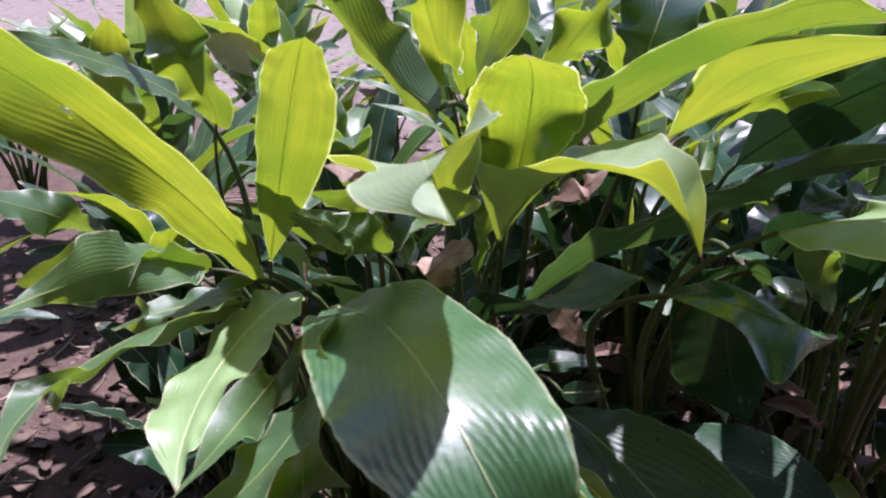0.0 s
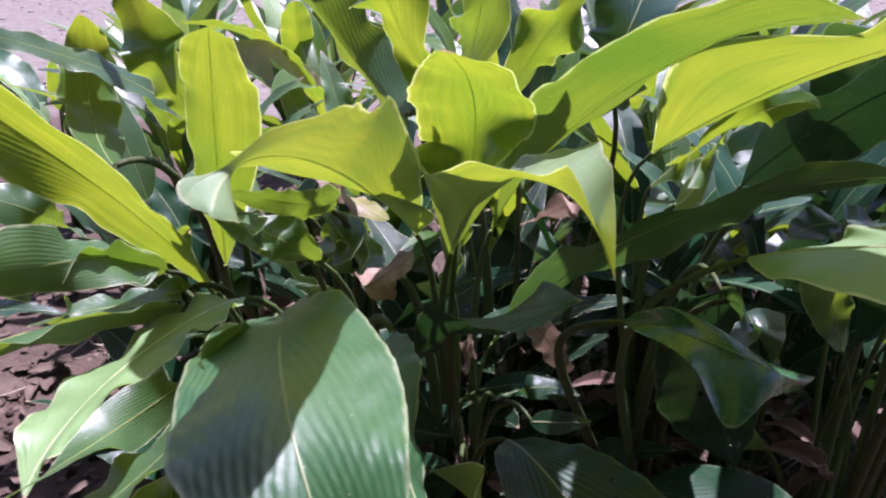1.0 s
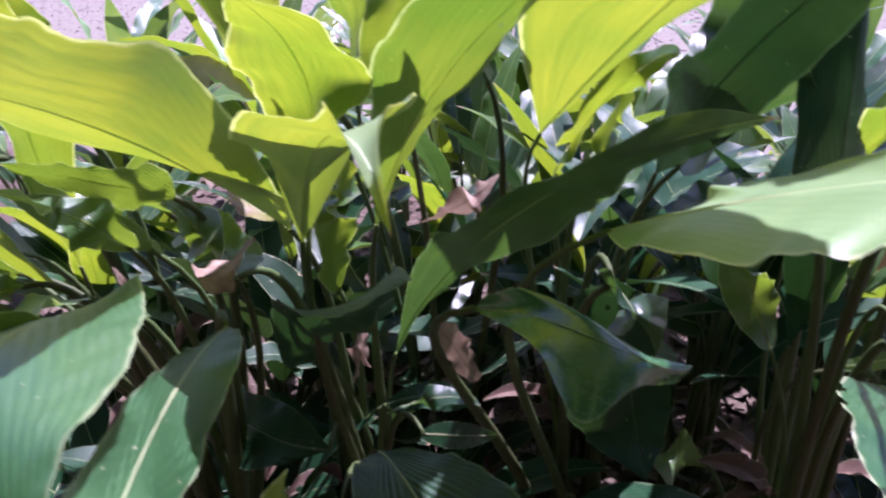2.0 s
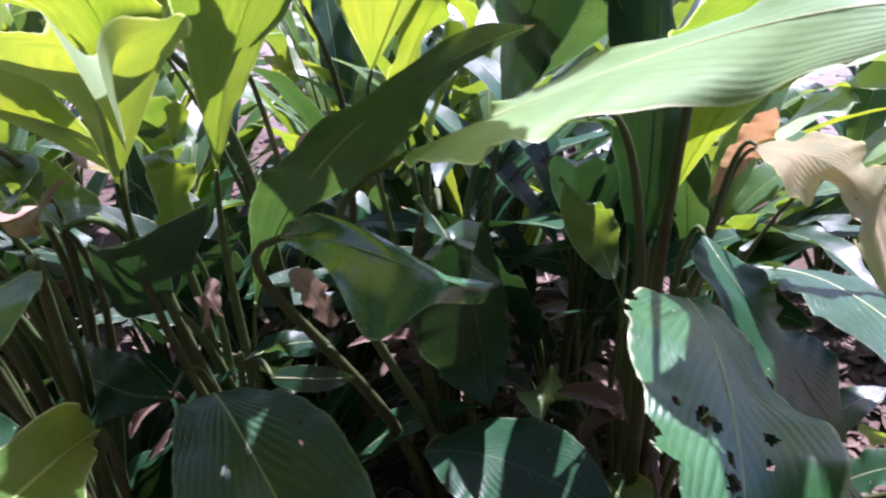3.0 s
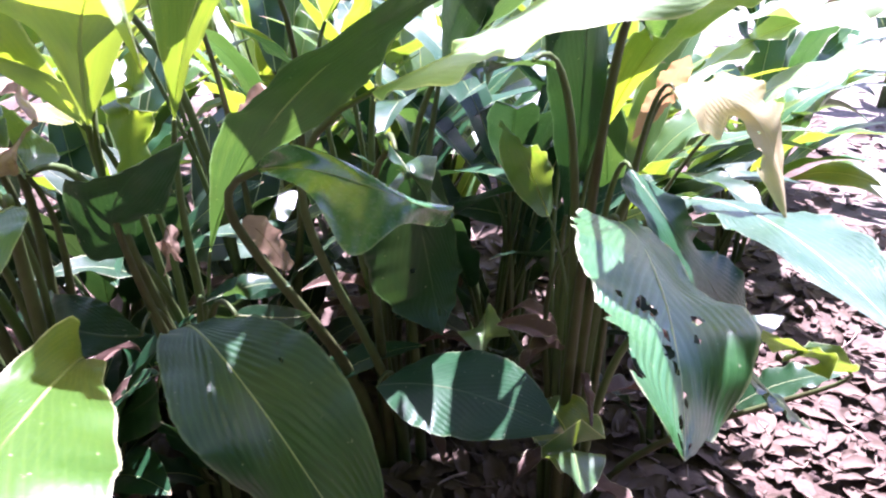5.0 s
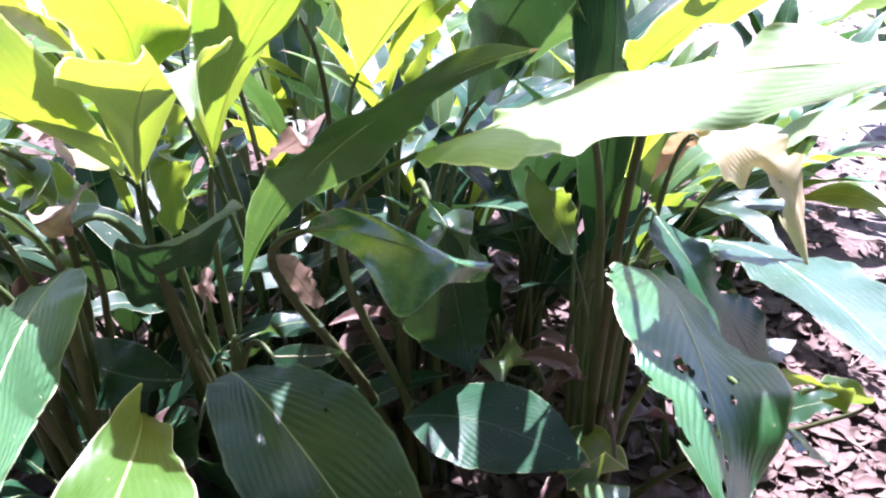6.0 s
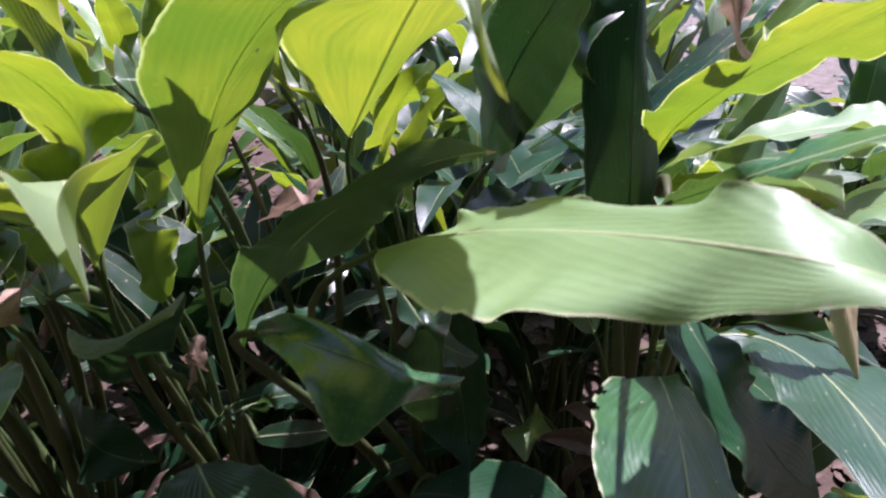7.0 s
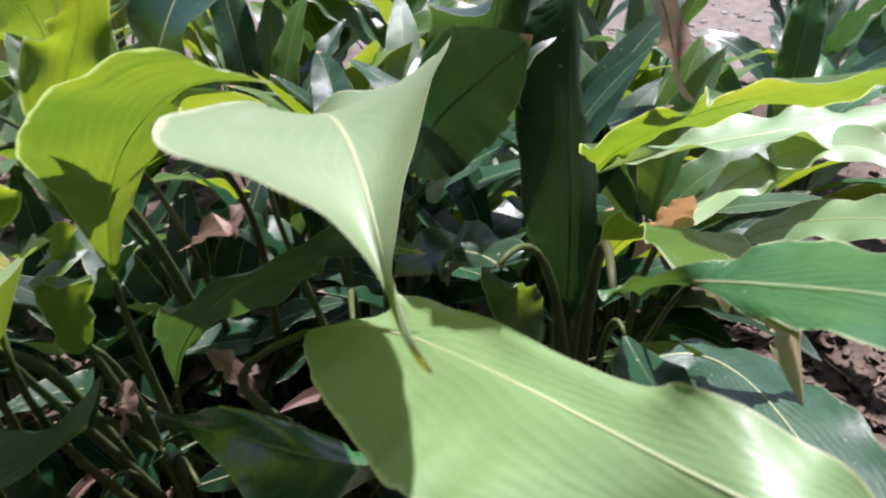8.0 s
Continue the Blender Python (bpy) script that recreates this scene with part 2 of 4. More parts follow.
GROUND = ground_material()
# near-black green for the added, unseen screen that holds back sky light
SKY_SCREEN = plain_material("hedge", (0.010, 0.022, 0.008), (0.05, 0.09, 0.025), 18.0, 0.8, 1.0, 0.03)
TWIG = plain_material("twig", (0.12, 0.08, 0.06), (0.42, 0.32, 0.26), 30.0, 0.8, 0.5, 0.001, shift=0.5)
PEBBLE = plain_material("pebble", (0.20, 0.17, 0.15), (0.36, 0.32, 0.29), 40.0, 0.85, 0.5, 0.002, shift=0.3)


# ---- makers ----
def part(name, mesh, material, parent=None, label=""):
    """Links a mesh as one object, under a thing or a part."""
    if isinstance(mesh, bmesh.types.BMesh):
        data = bpy.data.meshes.new(name)
        mesh.to_mesh(data)
        mesh.free()
        mesh = data
    if material is not None and not mesh.materials:
        mesh.materials.append(material)
    ob = new(name, mesh)
    ob.parent = parent
    if label:
        tagged(ob, label)
    return ob


def empty_thing(name, place, label, category, group=""):
    ob = new(name)
    ob.empty_display_size = 0.05
    ob.location = place
    return tagged(ob, label, category, group)


def bezier(P, s):
    a, b, c, d = (1 - s) ** 3, 3 * s * (1 - s) ** 2, 3 * s * s * (1 - s), s ** 3
    e, f, g = 3 * (1 - s) ** 2, 6 * s * (1 - s), 3 * s * s
    return P[0] * a + P[1] * b + P[2] * c + P[3] * d, (P[1] - P[0]) * e + (P[2] - P[1]) * f + (P[3] - P[2]) * g


def outline(s, a=0.55, b=0.85):
    """Half-width of a leaf along its length, 1 at the widest."""
    s = min(max(s, 1e-4), 1 - 1e-4)
    m = a / (a + b)
    return s ** a * (1 - s) ** b / (m ** a * (1 - m) ** b)


def tube(points, radii, sides=8):
    """A closed, tapered tube along points."""
    verts, faces, up = [], [], Vector((0.31, 0.17, 0.93))
    for i, p in enumerate(points):
        way = (points[min(i + 1, len(points) - 1)] - points[max(i - 1, 0)]).normalized()
        a = way.cross(up if abs(way.dot(up)) < 0.95 else Vector((1, 0, 0))).normalized()
        b = way.cross(a)
        for k in range(sides):
            turn = 2 * math.pi * k / sides
            verts.append(p + (a * math.cos(turn) + b * math.sin(turn)) * radii[i])
    for i in range(len(points) - 1):
        for k in range(sides):
            q = (k + 1) % sides
            faces.append((i * sides + k, i * sides + q, (i + 1) * sides + q, (i + 1) * sides + k))
    faces.append(tuple(range(sides))[::-1])
    faces.append(tuple(range((len(points) - 1) * sides, len(points) * sides)))
    return verts, faces


def smooth_mesh(name, verts, faces, material):
    data = bpy.data.meshes.new(name)
    data.from_pydata([tuple(v) for v in verts], [], faces)
    data.materials.append(material)
    for poly in data.polygons:
        poly.use_smooth = True
    return data


def leaf_sheet(name, P, side, end_side, width, cups, material, ruffle=0.006, waves=5.0, nu=36, nv=12, seed=0, bites=(), curl=0.0, taper=(0.55, 0.85), pleat=0.0006):
    """The blade: a sheet round a bent midrib, with a shallow trough, pleats and a ruffled margin. bites: (along, across, size) holes."""
    rng = random.Random(seed)
    phase, phase2, ragged = rng.uniform(0, 6.3), rng.uniform(0, 6.3), rng.uniform(0, 50)
    verts, uvs, drop = [], [], set()
    for i in range(nu + 1):
        s = i / nu
        c, T = bezier(P, s)
        T.normalize()
        S = side.lerp(end_side, s)
        S = (S - T * S.dot(T)).normalized()
        N = T.cross(S)
        half = width * outline(s, *taper)
        half = max(half, width * 0.012)
        for j in range(nv + 1):
            v = 2 * j / nv - 1
            k = abs(v)
            cup = cups[0] if v > 0 else cups[1]
            uneven = 1 + (0.035 * noise.noise((ragged + s * 9, 3.0 if v > 0 else 8.0, 0)) + 0.035 * noise.noise((ragged + s * 31, 5.0 if v > 0 else 12.0, 0))) * k ** 3
            lift = half * k * math.sin(cup) + curl * half * k ** 2.5
            wave = ruffle * k ** 2.2 * min(1, half / 0.04) * (math.sin(waves * 6.28 * s + (phase if v > 0 else phase2)) + 0.35 * math.sin(waves * 11.3 * s + phase2 * (2 if v > 0 else 3))) * min(1, 5 * s, 4 * (1 - s))
            p = c + S * (half * v * math.cos(cup) * uneven) + N * (lift + wave)
            p += N * (pleat * math.sin((s - 0.55 * k - 0.10 * k ** 3) * 92.0 + 6.0 * noise.noise((s * 3.2, v * 1.7, ragged))) * (0.55 + 0.9 * noise.noise((s * 7, v * 4, ragged + 9))) * min(1, k * 4) * min(1, half / 0.02))
            verts.append(p)
            uvs.append((s, j / nv))
    for (bs, bv, br) in bites:
        for i in range(nu):
            for j in range(nv):
                s, v = (i + 0.5) / nu, 2 * (j + 0.5) / nv - 1
                if abs(s - bs) * 3.2 > br * 1.5 or abs(v - bv) > br * 1.5:
                    continue
                if math.hypot((s - bs) * 3.2, (v - bv)) + 0.35 * br * noise.noise((s * 40, v * 9, ragged)) < br:
                    drop.add((i, j))
    faces = [(i * (nv + 1) + j, i * (nv + 1) + j + 1, (i + 1) * (nv + 1) + j + 1, (i + 1) * (nv + 1) + j) for i in range(nu) for j in range(nv) if (i, j) not in drop]
    data = smooth_mesh(name, verts, faces, material)
    layer = data.uv_layers.new(name="leaf")
    for loop in data.loops:
        layer.data[loop.index].uv = uvs[loop.vertex_index]
    return data


def rib_strip(P, side, end_side, half, steps):
    """The raised midrib, a low arched strip that narrows to the tip, on the upper face."""
    verts, faces = [], []
    for i in range(steps):
        s = 0.98 * i / (steps - 1)
        c, T = bezier(P, s)
        T.normalize()
        S = side.lerp(end_side, s)
        S = (S - T * S.dot(T)).normalized()
        N = T.cross(S)
        if N.z < 0:
            N = -N
        r = half * (1 - 0.85 * s)
        verts += [c - S * r + N * 0.0002, c + N * (0.0003 + 0.6 * r), c + S * r + N * 0.0002]
    for i in range(steps - 1):
        faces += [(3 * i, 3 * i + 1, 3 * i + 4, 3 * i + 3), (3 * i + 1, 3 * i + 2, 3 * i + 5, 3 * i + 4)]
    return verts, faces


def stalk_mesh(start, end, way, thick):
    """A stalk that stands up from the foot of its plant and arches over to the base of its leaf."""
    reach = (end - start).length
    out = Vector((end.x - start.x, end.y - start.y, 0))
    if way.z > 0.35:
        Q = [start, start + Vector((0, 0, 0.4 * reach)), end - way * 0.25 * reach, end + way * 0.004]
    else:
        Q = [start, start + Vector((0, 0, 0.8 * end.z)), end - out * 0.5 + Vector((0, 0, 0.03 - 0.1 * max(0, way.z))), end + way * 0.004]
    pts = [bezier(Q, s / 16)[0] for s in range(17)]
    verts, faces = tube(pts, [thick * (0.0118 - 0.0084 * s / 16) for s in range(17)], 8)
    return smooth_mesh("stalk", verts, faces, STALK)


def leaf(plant, p0, p1, p2, p3, side, end_side, width, cups, material=None, label="", ruffle=0.0065, waves=4.5, fine=False, bites=(), curl=0.0, stalk=True, seed=None, taper=(0.55, 0.85), name="leaf", pleat=0.0006):
    """A blade with its midrib, and the stalk that carries it down to the foot of its plant."""
    foot = plant.location
    P = [Vector(p) - foot for p in (p0, p1, p2, p3)]
    seed = seed if seed is not None else int(abs(p0[0] * 7919 + p3[1] * 3571 + p3[2] * 1013) * 10) % 9973
    rng = random.Random(seed)
    side, end_side = Vector(side), Vector(end_side)
    material = material or LEAF
    data = leaf_sheet(name, P, side, end_side, width, cups, material, ruffle, waves, (132 if bites else 80) if fine else 36, (48 if bites else 32) if fine else 14, seed, bites, curl, taper, pleat)
    blade = part(name, data, None, plant, label)
    along = [bezier(P, s / 24)[0] for s in range(24)]
    verts, faces = rib_strip(P, side, end_side, 0.0022 if fine else 0.0013, 24)
    part("midrib", smooth_mesh("midrib", verts, faces, SHEATH if material in (LEAF_DRY, LEAF_WITHERED, LEAF_STRAW, LEAF_RUST) else RIB if material in (LEAF_LIME, LEAF, LEAF_SHEEN) else RIB_DARK if material in (LEAF_DARK, LEAF_DEEP, LEAF_PLEATED, LEAF_SHADE) else RIB_PALE), None, blade)
    if stalk:
        c, T = bezier(P, 0.0)
        T.normalize()
        ground_spot = Vector((0.14 * P[0].x + rng.uniform(-0.03, 0.03), 0.14 * P[0].y + rng.uniform(-0.03, 0.03), -0.02))
        part("stalk", stalk_mesh(ground_spot, P[0], T, rng.uniform(0.6, 1.15)), None, plant)
    return blade


def through_points(K, s):
    """A smooth curve through the given points, at s from 0 to 1."""
    n = len(K) - 1
    Q = [2 * K[0] - K[1]] + K + [2 * K[-1] - K[-2]]
    u = min(s * n, n - 1e-6)
    i = int(u)
    f = u - i
    a, b, c, d = Q[i:i + 4]
    return 0.5 * (2 * b + (c - a) * f + (2 * a - 5 * b + 4 * c - d) * f * f + (3 * b - a - 3 * c + d) * f ** 3)


def spread_leaf(plant, base, tip, rib, left, right, material, label="", ruffle=0.004, waves=5.0, bites=(), crease=0.4, pleat=0.0006, nu=80, nv=32, seed=1, scallop=0.03, stalk=True, ribbed=True, name="leaf"):
    """A blade hung between its midrib and its two margins, three curves from base to tip; crease: 0 a smooth trough, 1 a sharp fold along the rib."""
    foot = plant.location
    rng = random.Random(seed * 31 + int(1000 * abs(base[0])))
    phase, phase2, ragged = rng.uniform(0, 6.3), rng.uniform(0, 6.3), rng.uniform(0, 50)
    B, T = Vector(base) - foot, Vector(tip) - foot
    P = [B] + [Vector(p) - foot for p in rib] + [T]
    sides = [[B] + [Vector(p) - foot for p in edge] + [T] for edge in (left, right)]
    if bites:
        nu, nv = 132, 52
    verts, uvs, drop, middle, across = [], [], set(), [], []
    for i in range(nu + 1):
        s = i / nu
        M, way = bezier(P, s)
        L, R = through_points(sides[0], s), through_points(sides[1], s)
        way.normalize()
        N = way.cross(R - L)
        N = N.normalized() if N.length > 1e-9 else Vector((0, 0, 1))
        half = max(0.5 * (R - L).length, 0.0008)
        middle.append((M, N))
        across.append((R - L).normalized() if (R - L).length > 1e-9 else Vector((1, 0, 0)))
        for j in range(nv + 1):
            v = 2 * j / nv - 1
            k = abs(v)
            bowl = M + (R - L) * (0.5 * v) + (R + L - 2 * M) * (0.5 * v * v)
            fold = M + ((R if v > 0 else L) - M) * k
            p = bowl.lerp(fold, crease)
            out = (R - M if v > 0 else L - M)
            notch = scallop * (noise.noise((ragged + s * 9, 3.0 if v > 0 else 8.0, 0)) + 0.8 * noise.noise((ragged + s * 27, 5.0 if v > 0 else 12.0, 0)) + 0.35 * noise.noise((ragged + s * 70, 2.0 if v > 0 else 7.0, 0))) * k ** 3
            p += out * notch
            fade = min(1, 5 * s, 4 * (1 - s)) * min(1, half / 0.03)
            p += N * (ruffle * k ** 2.2 * fade * (math.sin(waves * 6.28 * s + (phase if v > 0 else phase2)) + 0.45 * math.sin(waves * 12.9 * s + phase2 * (2 if v > 0 else 3))))
            p += N * (pleat * math.sin((s - 0.55 * k - 0.1 * k ** 3) * 92.0 + 7.0 * noise.noise((s * 3.2, v * 1.7, ragged))) * (0.6 + 0.9 * noise.noise((s * 5, v * 4, ragged + 9))) * min(1, k * 4) * min(1, half / 0.02))
            p += N * (0.05 * half * noise.noise((s * 4 + ragged, v * 1.6, 21.0)) * fade)
            verts.append(p)
            uvs.append((s, j / nv))
    for (bs, bv, br) in bites:
        for i in range(nu):
            for j in range(nv):
                s, v = (i + 0.5) / nu, 2 * (j + 0.5) / nv - 1
                if abs(s - bs) * 3.2 > br * 1.6 or abs(v - bv) > br * 1.6:
                    continue
                if math.hypot((s - bs) * 3.2, (v - bv)) + 0.5 * br * noise.noise((s * 40, v * 9, ragged)) < br:
                    drop.add((i, j))
    faces = [(i * (nv + 1) + j, i * (nv + 1) + j + 1, (i + 1) * (nv + 1) + j + 1, (i + 1) * (nv + 1) + j) for i in range(nu) for j in range(nv) if (i, j) not in drop]
    data = smooth_mesh(name, verts, faces, material)
    layer = data.uv_layers.new(name="leaf")
    for loop in data.loops:
        layer.data[loop.index].uv = uvs[loop.vertex_index]
    blade = part(name, data, None, plant, label)
    if ribbed:
        verts, faces, steps = [], [], 27
        for q in range(steps):
            M, N = middle[q * 3 * nu // 80]
            S = across[q * 3 * nu // 80]
            if N.z < 0:
                N = -N
            r = 0.0019 * (1 - 0.8 * q / steps)
            verts += [M - S * r + N * 0.0002, M + N * (0.0004 + 0.5 * r), M + S * r + N * 0.0002]
        for q in range(steps - 1):
            faces += [(3 * q, 3 * q + 1, 3 * q + 4, 3 * q + 3), (3 * q + 1, 3 * q + 2, 3 * q + 5, 3 * q + 4)]
        part("midrib", smooth_mesh("midrib", verts, faces, material if material in (LEAF_SUNLIT, LEAF_SHEEN, LEAF_GLOSSY, LEAF_SHADOWED) else RIB if material in (LEAF_LIME, LEAF) else SHEATH if material is LEAF_STRAW else RIB_DARK if material in (LEAF_DARK, LEAF_DEEP, LEAF_PLEATED, LEAF_RIBBED) else RIB_PALE), None, blade)
    if stalk:
        way = bezier(P, 0.0)[1].normalized()
        ground_spot = Vector((0.14 * B.x + rng.uniform(-0.03, 0.03), 0.14 * B.y + rng.uniform(-0.03, 0.03), -0.02))
        part("stalk", stalk_mesh(ground_spot, B, way, rng.uniform(0.6, 1.15)), None, plant)
    return blade


# ---- ground ----
def rise(x, y):
    return 0.02 * noise.noise((x * 1.3, y * 1.3, 0.0)) + 0.008 * noise.noise((x * 6, y * 6, 4.0))


def make_ground():
    """One sheet, fine near the plants and coarse out to the horizon."""
    steps = [-400, -120, -40, -14, -6] + [-3 + 0.1 * k for k in range(71)] + [6, 9, 16, 40, 120, 400]
    verts = [(x, y + 1, rise(x, y + 1) if abs(x) < 5 and abs(y) < 5 else 0.0) for y in steps for x in steps]
    n = len(steps)
    faces = [(r * n + c, r * n + c + 1, (r + 1) * n + c + 1, (r + 1) * n + c) for r in range(n - 1) for c in range(n - 1)]
    return tagged(part("ground", smooth_mesh("ground", verts, faces, GROUND), None), "dark brown garden soil under leaf litter", "ground", kind="structure")


make_ground()

# ---- plants ----
GROUP = "ginger clumps in the bed"
BITES_C = ((0.10, -1.0, 0.05), (0.22, -1.0, 0.07), (0.30, -1.0, 0.06), (0.55, -0.62, 0.05), (0.57, -0.34, 0.07), (0.59, -0.22, 0.05), (0.58, 0.34, 0.06), (0.64, 0.3, 0.03), (0.66, -0.10, 0.055), (0.72, -0.14, 0.085), (0.76, -0.08, 0.06), (0.83, 0.08, 0.06), (0.91, -0.12, 0.07), (0.66, -1.0, 0.16), (0.80, -0.95, 0.20), (0.90, 0.95, 0.15), (0.97, -0.3, 0.10), (0.96, 0.4, 0.08))

plant_a = empty_thing("ginger_plant", (-0.1, 0.86, 0), "leafy ginger clump with broad drooping glossy leaves", "plant", GROUP)
spread_leaf(plant_a, (-0.109, 0.691, 0.754), (0.140, 0.275, 0.786), ((-0.008, 0.523, 0.858), (0.040, 0.314, 0.990)), ((-0.114, 0.565, 0.814), (-0.053, 0.392, 0.864), (0.015, 0.294, 0.875)), ((-0.008, 0.612, 0.846), (0.096, 0.465, 0.881), (0.147, 0.316, 0.893)), LEAF_PLEATED, pleat=0.0012, ruffle=0.003)
spread_leaf(plant_a, (-0.224, 0.771, 0.722), (-0.363, 0.436, 1.148), ((-0.223, 0.614, 0.946), (-0.305, 0.479, 1.101)), ((-0.202, 0.657, 0.874), (-0.226, 0.556, 1.011), (-0.285, 0.466, 1.123)), ((-0.272, 0.656, 0.860), (-0.284, 0.527, 0.978), (-0.357, 0.475, 1.062)), LEAF_LIME, bites=((0.62, 0.05, 0.035), (0.60, 0.12, 0.02)))
spread_leaf(plant_a, (-0.231, 0.808, 0.742), (-0.102, 0.605, 1.099), ((-0.166, 0.700, 0.941), (-0.118, 0.632, 1.092)), ((-0.213, 0.737, 0.876), (-0.182, 0.685, 1.004), (-0.148, 0.632, 1.076)), ((-0.152, 0.735, 0.871), (-0.097, 0.680, 0.987), (-0.093, 0.634, 1.074)), LEAF_LIME, ruffle=0.003)
spread_leaf(plant_a, (0.088, 0.636, 0.607), (0.225, 0.184, 0.764), ((0.217, 0.437, 0.772), (0.227, 0.280, 0.811)), ((0.165, 0.501, 0.749), (0.156, 0.355, 0.758), (0.163, 0.259, 0.780)), ((0.179, 0.507, 0.701), (0.252, 0.381, 0.741), (0.293, 0.271, 0.776)), LEAF_LIME)
spread_leaf(plant_a, (0.038, 0.673, 0.768), (0.227, 0.193, 0.885), ((0.039, 0.588, 0.780), (0.118, 0.388, 0.829)), ((0.047, 0.566, 0.797), (0.079, 0.475, 0.833), (0.141, 0.319, 0.870)), ((0.076, 0.628, 0.775), (0.116, 0.471, 0.772), (0.167, 0.350, 0.826)), LEAF_PLEATED, pleat=0.0014)
spread_leaf(plant_a, (-0.175, 0.749, 0.736), (-0.156, 0.340, 0.798), ((-0.185, 0.654, 0.783), (-0.201, 0.427, 0.809)), ((-0.218, 0.692, 0.757), (-0.226, 0.544, 0.774), (-0.217, 0.419, 0.799)), ((-0.137, 0.647, 0.784), (-0.146, 0.549, 0.799), (-0.156, 0.397, 0.810)), LEAF_SUNLIT, ruffle=0.006)
leaf(plant_a, (-0.138, 0.714, 0.724), (-0.132, 0.558, 0.766), (-0.139, 0.406, 0.797), (-0.131, 0.287, 0.848), (-0.001, -0.982, 0.188), (-0.001, -0.942, 0.338), 0.028, (0.06, 0.08))
leaf(plant_a, (-0.094, 0.621, 0.741), (-0.057, 0.514, 0.833), (-0.081, 0.380, 0.769), (-0.172, 0.328, 0.748), (0.169, 0.985, -0.008), (0.128, 0.984, 0.122), 0.049, (-0.18, -0.10))
leaf(plant_a, (-0.084, 0.585, 0.775), (-0.091, 0.459, 0.878), (-0.051, 0.339, 0.782), (-0.084, 0.399, 0.655), (-0.164, -0.378, -0.911), (-0.049, -0.387, -0.921), 0.051, (0.05, 0.17))
leaf(plant_a, (-0.226, 0.688, 0.748), (-0.235, 0.519, 0.856), (-0.284, 0.330, 0.887), (-0.204, 0.235, 0.915), (-0.002, -0.806, 0.592), (0.130, -0.988, 0.084), 0.029, (-0.24, -0.39))
leaf(plant_a, (-0.224, 0.711, 0.767), (-0.244, 0.635, 0.781), (-0.343, 0.623, 0.767), (-0.308, 0.542, 0.803), (0.416, 0.905, -0.087), (0.416, 0.889, -0.188), 0.032, (-0.11, -0.02))
leaf(plant_a, (-0.313, 0.800, 0.730), (-0.384, 0.721, 0.768), (-0.397, 0.634, 0.829), (-0.411, 0.550, 0.848), (-0.459, -0.717, 0.526), (-0.072, -0.932, 0.353), 0.052, (0.08, 0.10))
leaf(plant_a, (-0.528, 0.913, 0.700), (-0.601, 0.948, 0.727), (-0.637, 0.856, 0.783), (-0.622, 0.761, 0.850), (-0.448, -0.441, 0.778), (-0.428, -0.440, 0.789), 0.037, (0.12, 0.20))
leaf(plant_a, (-0.051, 0.669, 0.845), (-0.046, 0.627, 0.888), (-0.127, 0.643, 0.903), (-0.106, 0.574, 0.933), (0.686, 0.464, -0.561), (0.717, 0.464, -0.520), 0.029, (0.04, 0.05))
leaf(plant_a, (-0.045, 0.839, 0.733), (-0.048, 0.804, 0.777), (-0.080, 0.818, 0.830), (-0.081, 0.774, 0.856), (-0.325, -0.222, 0.920), (-0.352, -0.307, 0.885), 0.036, (-0.13, -0.07))
leaf(plant_a, (-0.119, 0.841, 0.811), (-0.119, 0.776, 0.862), (-0.200, 0.783, 0.882), (-0.216, 0.710, 0.907), (-0.779, -0.402, 0.482), (-0.775, -0.408, 0.483), 0.039, (0.00, 0.01))
leaf(plant_a, (-0.002, 0.695, 0.805), (0.006, 0.732, 0.789), (0.026, 0.749, 0.822), (0.055, 0.689, 0.838), (-0.197, 0.968, 0.155), (-0.173, 0.974, 0.147), 0.033, (-0.16, -0.18), material=LEAF_DRY, stalk=False, name='dry_leaf', label='grey papery dead leaf', ruffle=0.005)
leaf(plant_a, (-0.191, 0.831, 0.666), (-0.190, 0.834, 0.696), (-0.190, 0.822, 0.726), (-0.178, 0.796, 0.754), (0.105, -0.377, 0.920), (0.105, -0.372, 0.922), 0.013, (-0.00, -0.00), material=LEAF_DRY, stalk=False, name='dry_leaf', label='orange withered leaf scrap', ruffle=0.003)
spread_leaf(plant_a, (-0.359, 0.854, 0.732), (-0.353, 0.285, 0.922), ((-0.332, 0.718, 0.791), (-0.353, 0.519, 0.880)), ((-0.385, 0.741, 0.794), (-0.352, 0.618, 0.878), (-0.357, 0.450, 0.880)), ((-0.306, 0.742, 0.746), (-0.362, 0.594, 0.804), (-0.342, 0.456, 0.878)), LEAF, ruffle=0.006)
spread_leaf(plant_a, (-0.060, 0.772, 0.858), (-0.102, 0.592, 0.952), ((-0.060, 0.697, 0.899), (-0.086, 0.621, 0.933)), ((-0.035, 0.719, 0.911), (-0.063, 0.662, 0.928), (-0.075, 0.623, 0.943)), ((-0.090, 0.723, 0.862), (-0.081, 0.661, 0.898), (-0.106, 0.620, 0.931)), LEAF, ruffle=0.003, pleat=0.001)
spread_leaf(plant_a, (-0.062, 0.719, 0.819), (-0.146, 0.637, 0.904), ((-0.075, 0.697, 0.844), (-0.113, 0.662, 0.881)), ((-0.066, 0.712, 0.848), (-0.091, 0.689, 0.879), (-0.119, 0.664, 0.898)), ((-0.083, 0.691, 0.829), (-0.102, 0.667, 0.844), (-0.126, 0.648, 0.874)), LEAF, ruffle=0.003)

